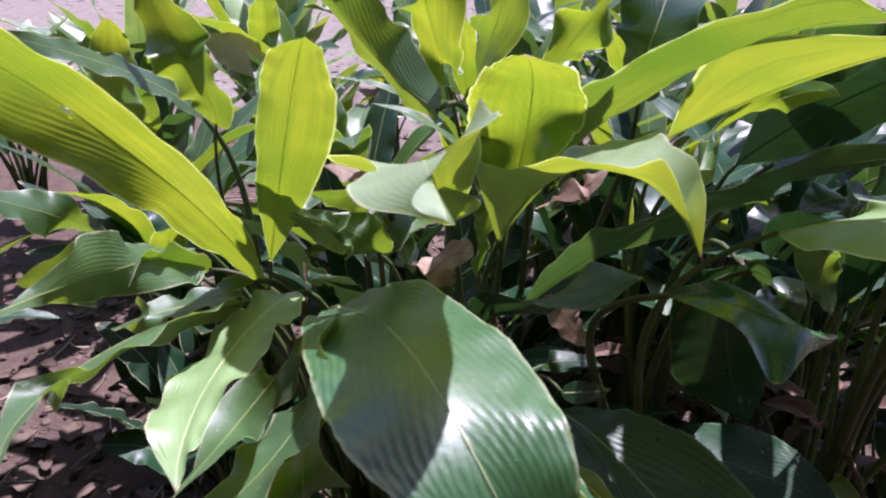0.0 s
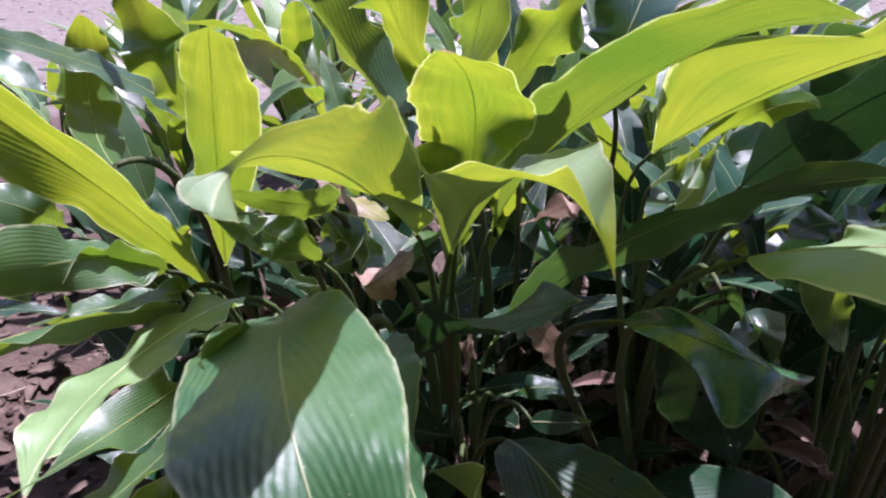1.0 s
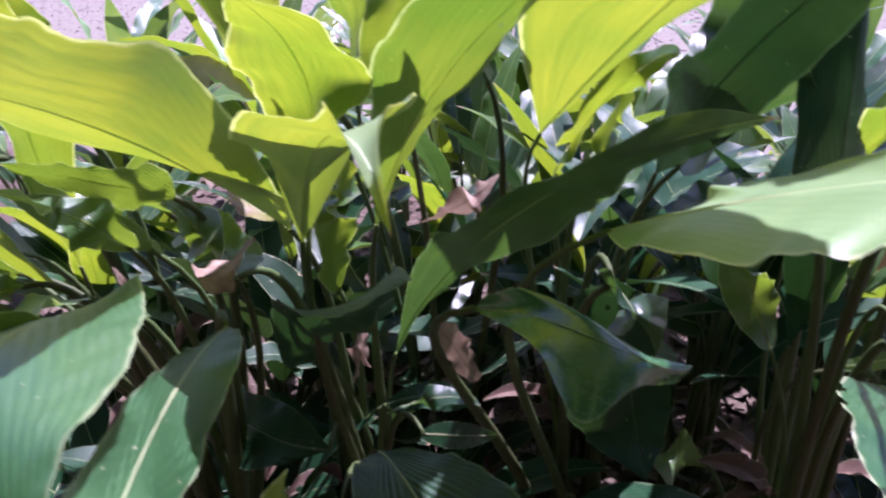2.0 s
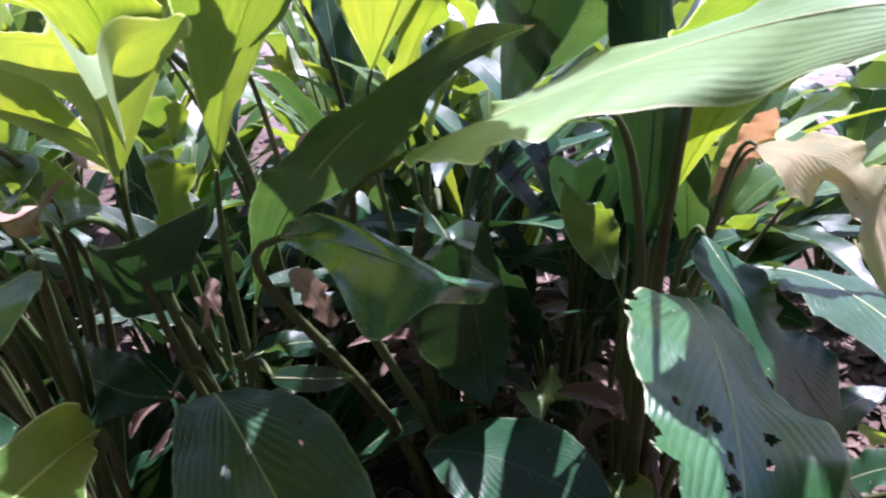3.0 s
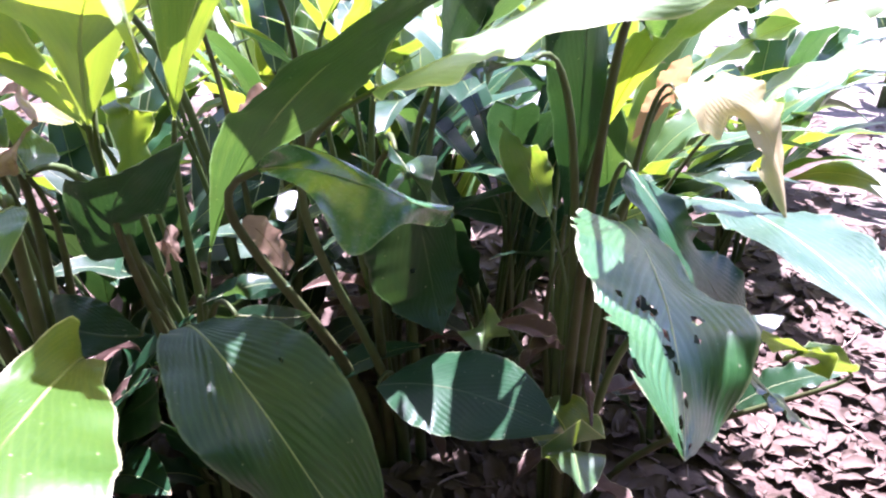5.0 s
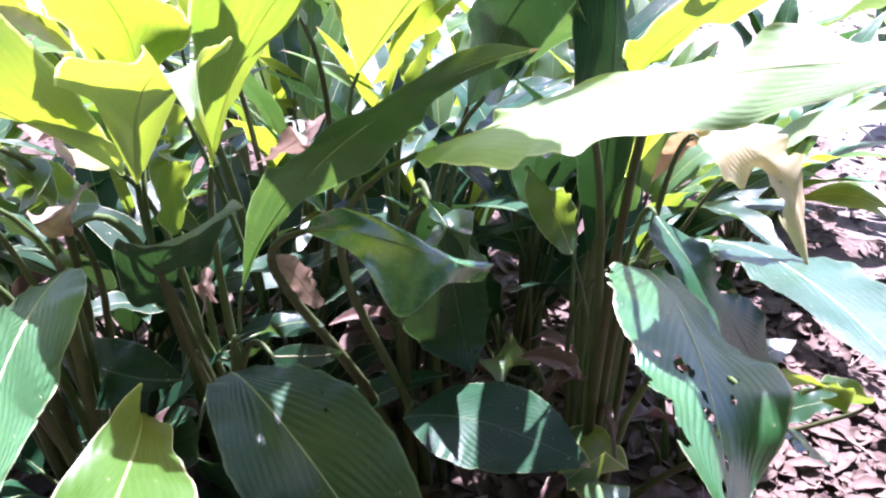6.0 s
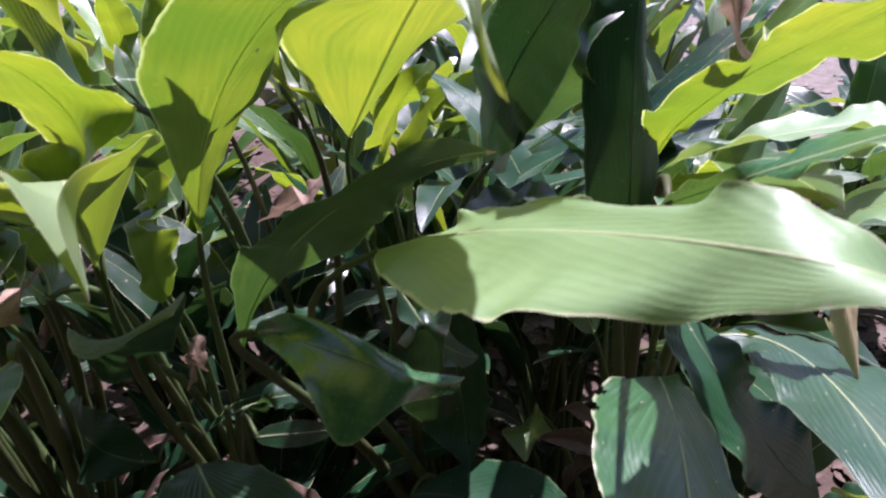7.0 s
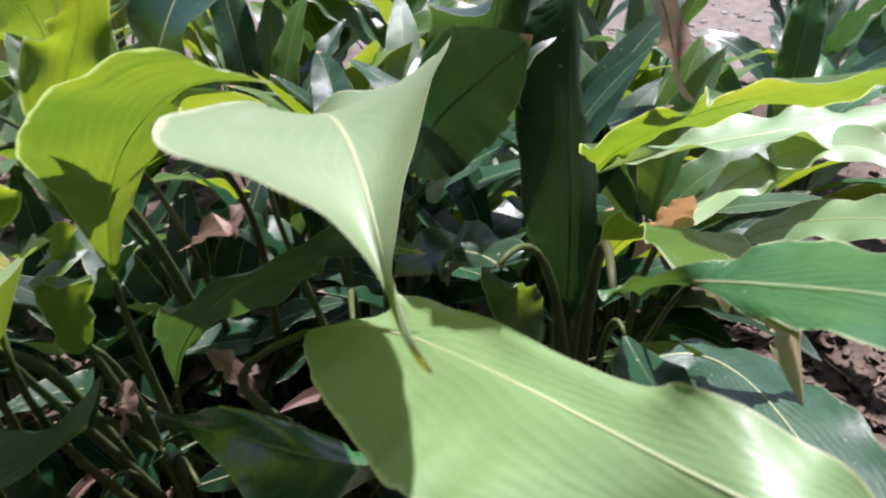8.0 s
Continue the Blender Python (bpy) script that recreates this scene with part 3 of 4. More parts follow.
plant_b = empty_thing("ginger_plant", (0.07, 1.0, 0), "ginger clump with backlit yellow-green leaves", "plant", GROUP)
spread_leaf(plant_b, (0.011, 0.897, 0.774), (0.060, 0.289, 1.076), ((0.002, 0.562, 1.039), (0.034, 0.343, 1.095)), ((0.052, 0.753, 0.916), (0.058, 0.620, 1.038), (0.078, 0.480, 1.073), (0.078, 0.413, 1.095), (0.037, 0.316, 1.079)), ((0.053, 0.766, 0.876), (-0.083, 0.605, 0.982), (-0.020, 0.497, 1.024), (-0.016, 0.384, 1.045), (0.054, 0.325, 1.058)), LEAF_SHEEN, ruffle=0.003, pleat=0.0003)
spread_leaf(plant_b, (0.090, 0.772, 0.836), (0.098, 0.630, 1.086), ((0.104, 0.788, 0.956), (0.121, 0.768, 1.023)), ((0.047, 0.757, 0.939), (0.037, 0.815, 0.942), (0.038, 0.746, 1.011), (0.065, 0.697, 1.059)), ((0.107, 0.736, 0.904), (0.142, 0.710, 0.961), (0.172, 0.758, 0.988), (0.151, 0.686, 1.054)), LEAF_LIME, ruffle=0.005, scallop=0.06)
spread_leaf(plant_b, (0.081, 0.770, 0.816), (0.258, 0.513, 0.945), ((0.132, 0.681, 0.993), (0.224, 0.574, 1.027)), ((0.046, 0.769, 0.924), (0.077, 0.654, 0.961), (0.130, 0.575, 1.004), (0.198, 0.548, 1.013), (0.219, 0.521, 1.027)), ((0.152, 0.774, 0.936), (0.188, 0.738, 0.963), (0.232, 0.687, 0.997), (0.242, 0.608, 1.013), (0.250, 0.521, 1.014)), LEAF_SHEEN, ruffle=0.002, pleat=0.0002)
spread_leaf(plant_b, (0.103, 0.957, 0.761), (0.429, 0.648, 1.124), ((0.161, 0.883, 0.939), (0.321, 0.711, 1.127)), ((0.134, 0.863, 0.930), (0.190, 0.750, 1.041), (0.341, 0.647, 1.144)), ((0.159, 0.954, 0.880), (0.268, 0.853, 0.999), (0.325, 0.774, 1.078)), LEAF, ruffle=0.003, bites=((0.60, 0.3, 0.03),))
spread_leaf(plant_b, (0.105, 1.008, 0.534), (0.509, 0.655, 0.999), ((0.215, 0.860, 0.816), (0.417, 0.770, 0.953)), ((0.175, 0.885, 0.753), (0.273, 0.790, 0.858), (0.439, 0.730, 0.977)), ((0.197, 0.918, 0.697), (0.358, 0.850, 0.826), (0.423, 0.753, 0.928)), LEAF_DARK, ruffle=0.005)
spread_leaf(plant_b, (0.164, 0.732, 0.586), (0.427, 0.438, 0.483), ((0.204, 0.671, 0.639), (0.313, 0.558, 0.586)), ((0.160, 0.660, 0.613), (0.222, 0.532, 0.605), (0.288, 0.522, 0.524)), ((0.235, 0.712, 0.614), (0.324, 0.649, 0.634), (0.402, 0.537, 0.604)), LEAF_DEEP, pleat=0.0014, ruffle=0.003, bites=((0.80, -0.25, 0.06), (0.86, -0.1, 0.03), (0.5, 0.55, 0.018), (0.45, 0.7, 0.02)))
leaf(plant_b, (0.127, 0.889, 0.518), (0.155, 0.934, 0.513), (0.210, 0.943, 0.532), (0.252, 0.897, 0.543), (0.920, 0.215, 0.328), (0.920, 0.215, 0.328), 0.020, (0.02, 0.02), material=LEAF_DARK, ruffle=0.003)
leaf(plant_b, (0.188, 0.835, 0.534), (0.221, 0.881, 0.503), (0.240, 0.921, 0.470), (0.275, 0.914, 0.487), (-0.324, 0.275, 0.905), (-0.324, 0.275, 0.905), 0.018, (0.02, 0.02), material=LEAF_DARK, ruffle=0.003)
spread_leaf(plant_b, (0.040, 0.894, 0.591), (0.238, 0.635, 0.855), ((0.048, 0.776, 0.687), (0.154, 0.667, 0.816)), ((0.031, 0.797, 0.641), (0.062, 0.725, 0.766), (0.173, 0.600, 0.830)), ((0.092, 0.827, 0.682), (0.155, 0.754, 0.728), (0.192, 0.741, 0.808)), LEAF_SHADOWED, ruffle=0.002)
leaf(plant_b, (0.052, 0.940, 0.673), (0.045, 0.888, 0.759), (0.079, 0.966, 0.848), (0.072, 0.910, 0.859), (-0.127, -0.227, -0.966), (-0.259, -0.095, -0.961), 0.036, (0.10, 0.20), material=LEAF_LIME)
leaf(plant_b, (0.082, 0.919, 0.622), (0.090, 0.927, 0.592), (0.081, 0.897, 0.579), (0.094, 0.860, 0.583), (0.024, -0.868, -0.497), (0.024, -0.868, -0.497), 0.029, (0.00, 0.00), material=LEAF_DRY, stalk=False, name='dry_leaf', label='crumpled pinkish-brown dead leaf', ruffle=0.004)
leaf(plant_b, (0.156, 1.022, 0.582), (0.198, 1.021, 0.573), (0.212, 0.994, 0.515), (0.242, 0.972, 0.541), (0.424, -0.115, 0.898), (0.425, -0.115, 0.898), 0.029, (-0.04, -0.04), material=LEAF_DRY, stalk=False, name='dry_leaf', label='curled brown dead leaf', ruffle=0.006)
leaf(plant_b, (-0.061, 1.011, 0.740), (-0.137, 1.024, 0.753), (-0.168, 1.078, 0.780), (-0.220, 1.075, 0.781), (0.818, -0.509, -0.269), (0.814, -0.504, -0.286), 0.024, (0.01, 0.01), material=LEAF_TURNING, stalk=False, name='dry_leaf', label='yellow and brown withering leaf')
spread_leaf(plant_b, (-0.031, 0.825, 0.737), (-0.067, 0.786, 0.853), ((-0.094, 0.922, 0.717), (-0.102, 0.905, 0.766)), ((-0.101, 0.845, 0.736), (-0.106, 0.857, 0.745), (-0.109, 0.847, 0.786)), ((-0.041, 0.918, 0.725), (-0.064, 0.910, 0.766), (-0.066, 0.872, 0.807)), LEAF, ruffle=0.003)
spread_leaf(plant_b, (0.092, 0.772, 0.544), (-0.287, 1.047, 0.355), ((-0.004, 0.753, 0.541), (-0.101, 0.887, 0.520)), ((0.027, 0.811, 0.570), (-0.068, 0.864, 0.548), (-0.148, 0.972, 0.494)), ((0.006, 0.755, 0.515), (-0.064, 0.812, 0.462), (-0.153, 0.911, 0.420)), LEAF_SHADOWED, ruffle=0.003, pleat=0.001)
spread_leaf(plant_b, (0.104, 0.754, 0.477), (-0.222, 0.937, 0.160), ((0.045, 0.867, 0.365), (-0.067, 0.933, 0.258)), ((0.042, 0.859, 0.422), (-0.025, 0.920, 0.338), (-0.124, 0.965, 0.256)), ((0.065, 0.804, 0.364), (-0.021, 0.849, 0.289), (-0.101, 0.884, 0.209)), LEAF_SHADOWED, ruffle=0.003, pleat=0.001)
spread_leaf(plant_b, (0.086, 0.987, 0.453), (0.245, 0.920, 0.529), ((0.141, 0.975, 0.493), (0.190, 0.950, 0.518)), ((0.121, 0.987, 0.491), (0.167, 0.975, 0.518), (0.204, 0.953, 0.531)), ((0.134, 0.967, 0.466), (0.162, 0.945, 0.491), (0.205, 0.930, 0.503)), LEAF_SHADOWED, ruffle=0.003, pleat=0.001)

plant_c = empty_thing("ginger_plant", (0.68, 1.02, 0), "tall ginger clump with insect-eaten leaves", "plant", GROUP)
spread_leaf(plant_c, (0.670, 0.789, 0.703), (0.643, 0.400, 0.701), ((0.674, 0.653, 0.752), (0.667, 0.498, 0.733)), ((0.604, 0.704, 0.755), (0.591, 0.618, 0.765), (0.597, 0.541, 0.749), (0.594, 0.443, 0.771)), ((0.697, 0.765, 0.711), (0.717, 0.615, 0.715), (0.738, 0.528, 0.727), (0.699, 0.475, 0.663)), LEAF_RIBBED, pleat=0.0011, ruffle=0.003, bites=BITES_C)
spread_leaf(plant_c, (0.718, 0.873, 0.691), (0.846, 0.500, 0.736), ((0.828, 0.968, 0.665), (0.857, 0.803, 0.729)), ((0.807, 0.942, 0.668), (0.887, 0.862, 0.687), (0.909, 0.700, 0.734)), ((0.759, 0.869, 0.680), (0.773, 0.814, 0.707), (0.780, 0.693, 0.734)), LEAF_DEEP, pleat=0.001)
spread_leaf(plant_c, (0.654, 1.058, 0.580), (0.641, 0.989, 1.086), ((0.654, 0.925, 0.817), (0.622, 0.924, 0.989)), ((0.616, 1.017, 0.748), (0.589, 0.934, 0.865), (0.585, 0.963, 1.038)), ((0.668, 0.939, 0.765), (0.674, 0.980, 0.877), (0.652, 0.966, 0.967)), LEAF_SHADOWED, ruffle=0.002)
spread_leaf(plant_c, (0.678, 1.027, 0.852), (0.808, 0.637, 1.133), ((0.678, 0.882, 0.988), (0.779, 0.780, 1.058)), ((0.646, 0.909, 0.950), (0.711, 0.800, 1.040), (0.713, 0.730, 1.075)), ((0.699, 0.940, 0.928), (0.783, 0.862, 1.004), (0.826, 0.743, 1.066)), LEAF_LIME, ruffle=0.006)
spread_leaf(plant_c, (0.679, 0.980, 0.741), (0.717, 0.559, 1.003), ((0.700, 0.867, 0.917), (0.710, 0.713, 0.989)), ((0.673, 0.897, 0.872), (0.680, 0.787, 0.935), (0.665, 0.674, 0.982)), ((0.711, 0.897, 0.849), (0.734, 0.776, 0.932), (0.752, 0.673, 0.976)), LEAF_LIME, ruffle=0.003)
spread_leaf(plant_c, (0.708, 1.168, 0.777), (1.122, 1.053, 0.926), ((0.782, 1.062, 0.881), (0.948, 1.022, 0.908)), ((0.749, 1.118, 0.838), (0.896, 1.107, 0.890), (0.989, 1.079, 0.904)), ((0.757, 1.076, 0.847), (0.897, 1.014, 0.899), (0.980, 1.009, 0.885)), LEAF_SUNLIT, ruffle=0.007)
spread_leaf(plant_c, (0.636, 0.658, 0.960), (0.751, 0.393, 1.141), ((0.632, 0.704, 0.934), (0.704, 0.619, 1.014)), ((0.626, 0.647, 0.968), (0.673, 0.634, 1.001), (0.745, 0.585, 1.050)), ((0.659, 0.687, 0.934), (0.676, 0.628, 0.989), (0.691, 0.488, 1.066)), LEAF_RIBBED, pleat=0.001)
leaf(plant_c, (0.765, 0.977, 0.800), (0.862, 1.073, 0.838), (0.971, 1.041, 0.930), (0.982, 0.916, 0.893), (0.870, 0.012, 0.492), (0.858, -0.031, 0.513), 0.035, (0.11, 0.10), material=LEAF_SUNLIT)
leaf(plant_c, (0.864, 1.033, 0.750), (0.912, 0.951, 0.859), (1.004, 0.840, 0.896), (0.995, 0.707, 0.936), (0.116, 0.993, 0.010), (0.109, 0.994, 0.019), 0.029, (0.04, 0.04), material=LEAF_SUNLIT)
spread_leaf(plant_c, (0.699, 0.881, 0.734), (0.890, 0.843, 0.484), ((0.728, 0.788, 0.706), (0.781, 0.751, 0.640)), ((0.680, 0.809, 0.735), (0.741, 0.736, 0.649), (0.788, 0.760, 0.574)), ((0.772, 0.852, 0.689), (0.789, 0.840, 0.644), (0.845, 0.841, 0.615)), LEAF_SHADOWED)
leaf(plant_c, (0.621, 1.006, 0.604), (0.589, 1.020, 0.679), (0.553, 1.017, 0.741), (0.546, 0.958, 0.761), (0.639, 0.100, -0.762), (0.639, 0.100, -0.762), 0.034, (0.01, 0.01))
leaf(plant_c, (1.070, 0.899, 0.407), (1.015, 0.866, 0.452), (0.935, 0.865, 0.471), (0.892, 0.830, 0.526), (0.873, 0.261, -0.412), (0.825, 0.221, -0.520), 0.033, (-0.03, -0.02))
leaf(plant_c, (0.773, 0.616, 0.615), (0.802, 0.692, 0.569), (0.864, 0.728, 0.506), (0.940, 0.736, 0.436), (0.572, 0.445, -0.689), (0.651, 0.452, -0.610), 0.033, (-0.03, -0.09), material=LEAF_DARK)
leaf(plant_c, (0.631, 0.959, 0.291), (0.665, 0.881, 0.317), (0.663, 0.801, 0.305), (0.654, 0.733, 0.329), (0.045, -0.996, 0.076), (0.060, -0.994, 0.090), 0.053, (-0.08, -0.18))
leaf(plant_c, (0.692, 0.991, 0.595), (0.745, 0.968, 0.627), (0.780, 0.933, 0.670), (0.792, 0.877, 0.702), (-0.043, 0.687, 0.725), (-0.043, 0.687, 0.725), 0.011, (-0.00, -0.00))
spread_leaf(plant_c, (0.739, 0.891, 0.833), (0.869, 0.792, 0.702), ((0.820, 0.879, 0.833), (0.856, 0.864, 0.820)), ((0.770, 0.854, 0.856), (0.823, 0.840, 0.859), (0.834, 0.840, 0.836), (0.860, 0.854, 0.821), (0.873, 0.845, 0.752)), ((0.777, 0.916, 0.793), (0.794, 0.858, 0.778), (0.798, 0.842, 0.817), (0.826, 0.824, 0.787), (0.842, 0.834, 0.747)), LEAF_STRAW, "dry curled straw-yellow leaf", ruffle=0.005, waves=6.0, crease=0.3, scallop=0.035, ribbed=False, bites=((0.75, 0.95, 0.2), (0.5, -1.0, 0.15), (0.62, 0.3, 0.03)))
leaf(plant_c, (0.560, 0.792, 0.890), (0.553, 0.857, 0.859), (0.502, 0.865, 0.879), (0.460, 0.829, 0.853), (0.982, -0.153, 0.117), (0.978, -0.176, 0.113), 0.047, (0.02, 0.01), material=LEAF_DARK)
leaf(plant_c, (0.661, 0.809, 1.144), (0.714, 0.888, 1.096), (0.721, 0.908, 1.004), (0.723, 0.830, 1.027), (-0.192, -0.228, 0.954), (-0.222, -0.220, 0.950), 0.017, (0.12, 0.07), material=LEAF_DRY, stalk=False, name='dry_leaf', label='pinkish dry hanging leaf', ruffle=0.003)
# the spot of sun on this low leaf is put into its pale colour
leaf(plant_c, (0.541, 1.148, 0.346), (0.537, 1.117, 0.341), (0.537, 1.089, 0.316), (0.537, 1.106, 0.275), (-0.253, -0.550, -0.796), (-0.256, -0.550, -0.795), 0.049, (-0.07, -0.07), material=LEAF_SUNLIT, ruffle=0.001)
spread_leaf(plant_c, (0.744, 1.067, 0.701), (0.780, 0.970, 0.855), ((0.760, 1.024, 0.773), (0.773, 0.991, 0.825)), ((0.743, 1.040, 0.758), (0.746, 1.007, 0.796), (0.757, 0.986, 0.834)), ((0.768, 1.034, 0.748), (0.784, 1.012, 0.789), (0.792, 0.989, 0.826)), LEAF_RUST, "ragged orange-brown leaf sheath", name="dry_leaf", ruffle=0.006, scallop=0.12, stalk=False, ribbed=False)

plant_d = empty_thing("ginger_plant", (0.38, 1.15, 0), "ginger clump of upright leaves, many coloured dark for shade", "plant", GROUP)
spread_leaf(plant_d, (0.309, 0.981, 0.888), (0.529, 0.427, 1.106), ((0.505, 0.606, 1.202), (0.506, 0.397, 1.164)), ((0.307, 0.784, 1.060), (0.419, 0.653, 1.114), (0.419, 0.504, 1.163), (0.495, 0.455, 1.150), (0.522, 0.428, 1.114)), ((0.408, 0.866, 1.020), (0.500, 0.713, 1.099), (0.533, 0.572, 1.172), (0.521, 0.463, 1.166), (0.518, 0.426, 1.133)), LEAF_SHEEN, ruffle=0.002, pleat=0.0002, crease=0.2)
spread_leaf(plant_d, (0.394, 0.724, 0.873), (0.694, 0.463, 1.005), ((0.503, 0.722, 0.922), (0.677, 0.240, 1.143)), ((0.460, 0.703, 0.909), (0.495, 0.687, 0.941), (0.601, 0.514, 1.027), (0.647, 0.455, 1.061), (0.705, 0.433, 1.022)), ((0.410, 0.667, 0.885), (0.479, 0.524, 0.943), (0.521, 0.473, 0.976), (0.612, 0.424, 1.012), (0.690, 0.372, 1.057)), LEAF_SUNLIT, ruffle=0.004, waves=6.0, pleat=0.0003)
spread_leaf(plant_d, (0.279, 0.691, 0.801), (0.478, 0.689, 0.765), ((0.368, 0.634, 0.846), (0.458, 0.651, 0.761)), ((0.300, 0.676, 0.827), (0.340, 0.681, 0.829), (0.418, 0.684, 0.786), (0.432, 0.676, 0.780)), ((0.342, 0.629, 0.805), (0.384, 0.598, 0.757), (0.427, 0.640, 0.768), (0.465, 0.695, 0.740)), LEAF_GLOSSY, pleat=0.0, ruffle=0.001, crease=0.1)
spread_leaf(plant_d, (0.357, 0.957, 0.321), (0.636, 0.792, 0.377), ((0.444, 0.970, 0.337), (0.543, 0.905, 0.346)), ((0.436, 1.026, 0.332), (0.534, 0.989, 0.370), (0.599, 0.909, 0.383)), ((0.405, 0.883, 0.320), (0.460, 0.851, 0.318), (0.529, 0.824, 0.332)), LEAF_SHADOWED, ruffle=0.002)
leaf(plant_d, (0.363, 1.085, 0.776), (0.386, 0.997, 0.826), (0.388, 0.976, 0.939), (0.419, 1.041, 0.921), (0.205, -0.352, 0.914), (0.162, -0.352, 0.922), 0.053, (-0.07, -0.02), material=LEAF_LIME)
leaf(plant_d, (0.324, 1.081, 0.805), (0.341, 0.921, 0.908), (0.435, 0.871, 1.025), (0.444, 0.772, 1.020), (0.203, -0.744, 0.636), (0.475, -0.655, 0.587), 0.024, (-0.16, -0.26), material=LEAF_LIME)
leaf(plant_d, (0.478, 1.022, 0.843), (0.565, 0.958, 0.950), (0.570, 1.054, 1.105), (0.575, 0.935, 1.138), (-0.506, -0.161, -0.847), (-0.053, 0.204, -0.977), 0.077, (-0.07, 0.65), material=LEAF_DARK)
spread_leaf(plant_d, (0.406, 0.853, 0.765), (0.466, 0.830, 0.510), ((0.430, 0.973, 0.663), (0.449, 0.940, 0.502)), ((0.358, 0.942, 0.675), (0.354, 0.918, 0.569), (0.389, 0.922, 0.494)), ((0.458, 0.895, 0.716), (0.484, 0.878, 0.620), (0.485, 0.858, 0.570)), LEAF_SHADOWED, pleat=0.001, bites=((0.2, -0.3, 0.05), (0.25, 0.2, 0.03), (0.85, 0.1, 0.07), (0.87, 0.5, 0.05), (0.6, -0.3, 0.04)))
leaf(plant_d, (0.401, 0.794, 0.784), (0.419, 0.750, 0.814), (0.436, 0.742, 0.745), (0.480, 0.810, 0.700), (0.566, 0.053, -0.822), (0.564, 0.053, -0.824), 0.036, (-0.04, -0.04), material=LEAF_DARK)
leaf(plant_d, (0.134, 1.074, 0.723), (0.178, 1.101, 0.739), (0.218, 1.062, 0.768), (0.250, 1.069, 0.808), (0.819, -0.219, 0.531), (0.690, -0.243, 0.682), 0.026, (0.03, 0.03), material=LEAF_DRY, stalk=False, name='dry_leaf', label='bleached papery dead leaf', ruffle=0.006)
spread_leaf(plant_d, (0.459, 1.132, 0.796), (0.575, 0.642, 1.149), ((0.487, 0.948, 0.970), (0.540, 0.725, 1.085)), ((0.459, 1.030, 0.959), (0.475, 0.844, 1.021), (0.522, 0.733, 1.123)), ((0.509, 0.966, 0.885), (0.548, 0.841, 0.980), (0.567, 0.701, 1.075)), LEAF_SHADOWED, ruffle=0.004)

plant_e = empty_thing("ginger_plant", (-0.42, 1.2, 0), "ginger clump with narrow upright leaves", "plant", GROUP)
leaf(plant_e, (-0.401, 0.852, 0.852), (-0.505, 0.921, 0.885), (-0.517, 1.014, 0.976), (-0.478, 0.944, 1.038), (-0.409, -0.706, 0.578), (-0.412, -0.713, 0.568), 0.049, (0.04, 0.03), material=LEAF_LIME)
leaf(plant_e, (-0.413, 1.071, 0.854), (-0.443, 0.987, 0.959), (-0.506, 0.865, 1.006), (-0.503, 0.743, 1.060), (0.013, 0.971, -0.239), (0.069, 0.971, -0.232), 0.027, (-0.02, -0.04))
leaf(plant_e, (-0.358, 0.984, 0.874), (-0.327, 0.942, 0.945), (-0.442, 0.994, 0.998), (-0.459, 1.023, 1.132), (-0.618, 0.052, 0.785), (-0.482, 0.405, 0.777), 0.052, (0.20, -0.01), material=LEAF_LIME)

plant_f = empty_thing("ginger_plant", (0.12, 1.28, 0), "tall backlit ginger clump behind the others", "plant", GROUP)
leaf(plant_f, (-0.015, 0.949, 0.924), (-0.125, 1.109, 0.930), (-0.238, 1.122, 1.055), (-0.211, 1.015, 1.172), (0.016, 0.130, -0.991), (0.446, 0.317, -0.837), 0.061, (-0.33, -0.82))
leaf(plant_f, (-0.011, 1.032, 0.945), (-0.020, 0.938, 1.035), (-0.053, 0.881, 1.171), (-0.011, 0.734, 1.183), (0.124, 0.654, -0.747), (-0.097, 0.654, -0.751), 0.051, (-0.02, 0.06), material=LEAF_LIME)
leaf(plant_f, (0.031, 1.121, 0.930), (0.058, 1.060, 1.042), (0.102, 0.992, 1.141), (0.081, 0.873, 1.182), (-0.257, 0.540, -0.802), (-0.350, 0.564, -0.748), 0.042, (0.11, 0.16))
leaf(plant_f, (0.129, 0.955, 0.960), (0.131, 0.860, 1.022), (0.222, 0.948, 1.110), (0.215, 0.828, 1.152), (-0.556, 0.133, -0.820), (-0.587, 0.063, -0.807), 0.041, (0.04, 0.00), material=LEAF_LIME)
leaf(plant_f, (0.253, 0.918, 0.970), (0.230, 0.827, 1.068), (0.310, 0.946, 1.128), (0.283, 1.115, 1.188), (-0.451, 0.853, 0.266), (-0.410, 0.832, 0.373), 0.058, (0.08, 0.04), material=LEAF_DARK)
spread_leaf(plant_f, (-0.579, 2.201, 0.539), (-0.779, 1.930, 0.793), ((-0.584, 2.012, 0.680), (-0.654, 1.915, 0.750)), ((-0.585, 2.100, 0.672), (-0.635, 2.016, 0.743), (-0.675, 1.960, 0.794)), ((-0.596, 2.047, 0.594), (-0.637, 1.967, 0.664), (-0.710, 1.913, 0.717)), LEAF_STRAW, "bleached papery dead leaf", name="dry_leaf", ruffle=0.006, stalk=False, ribbed=False)


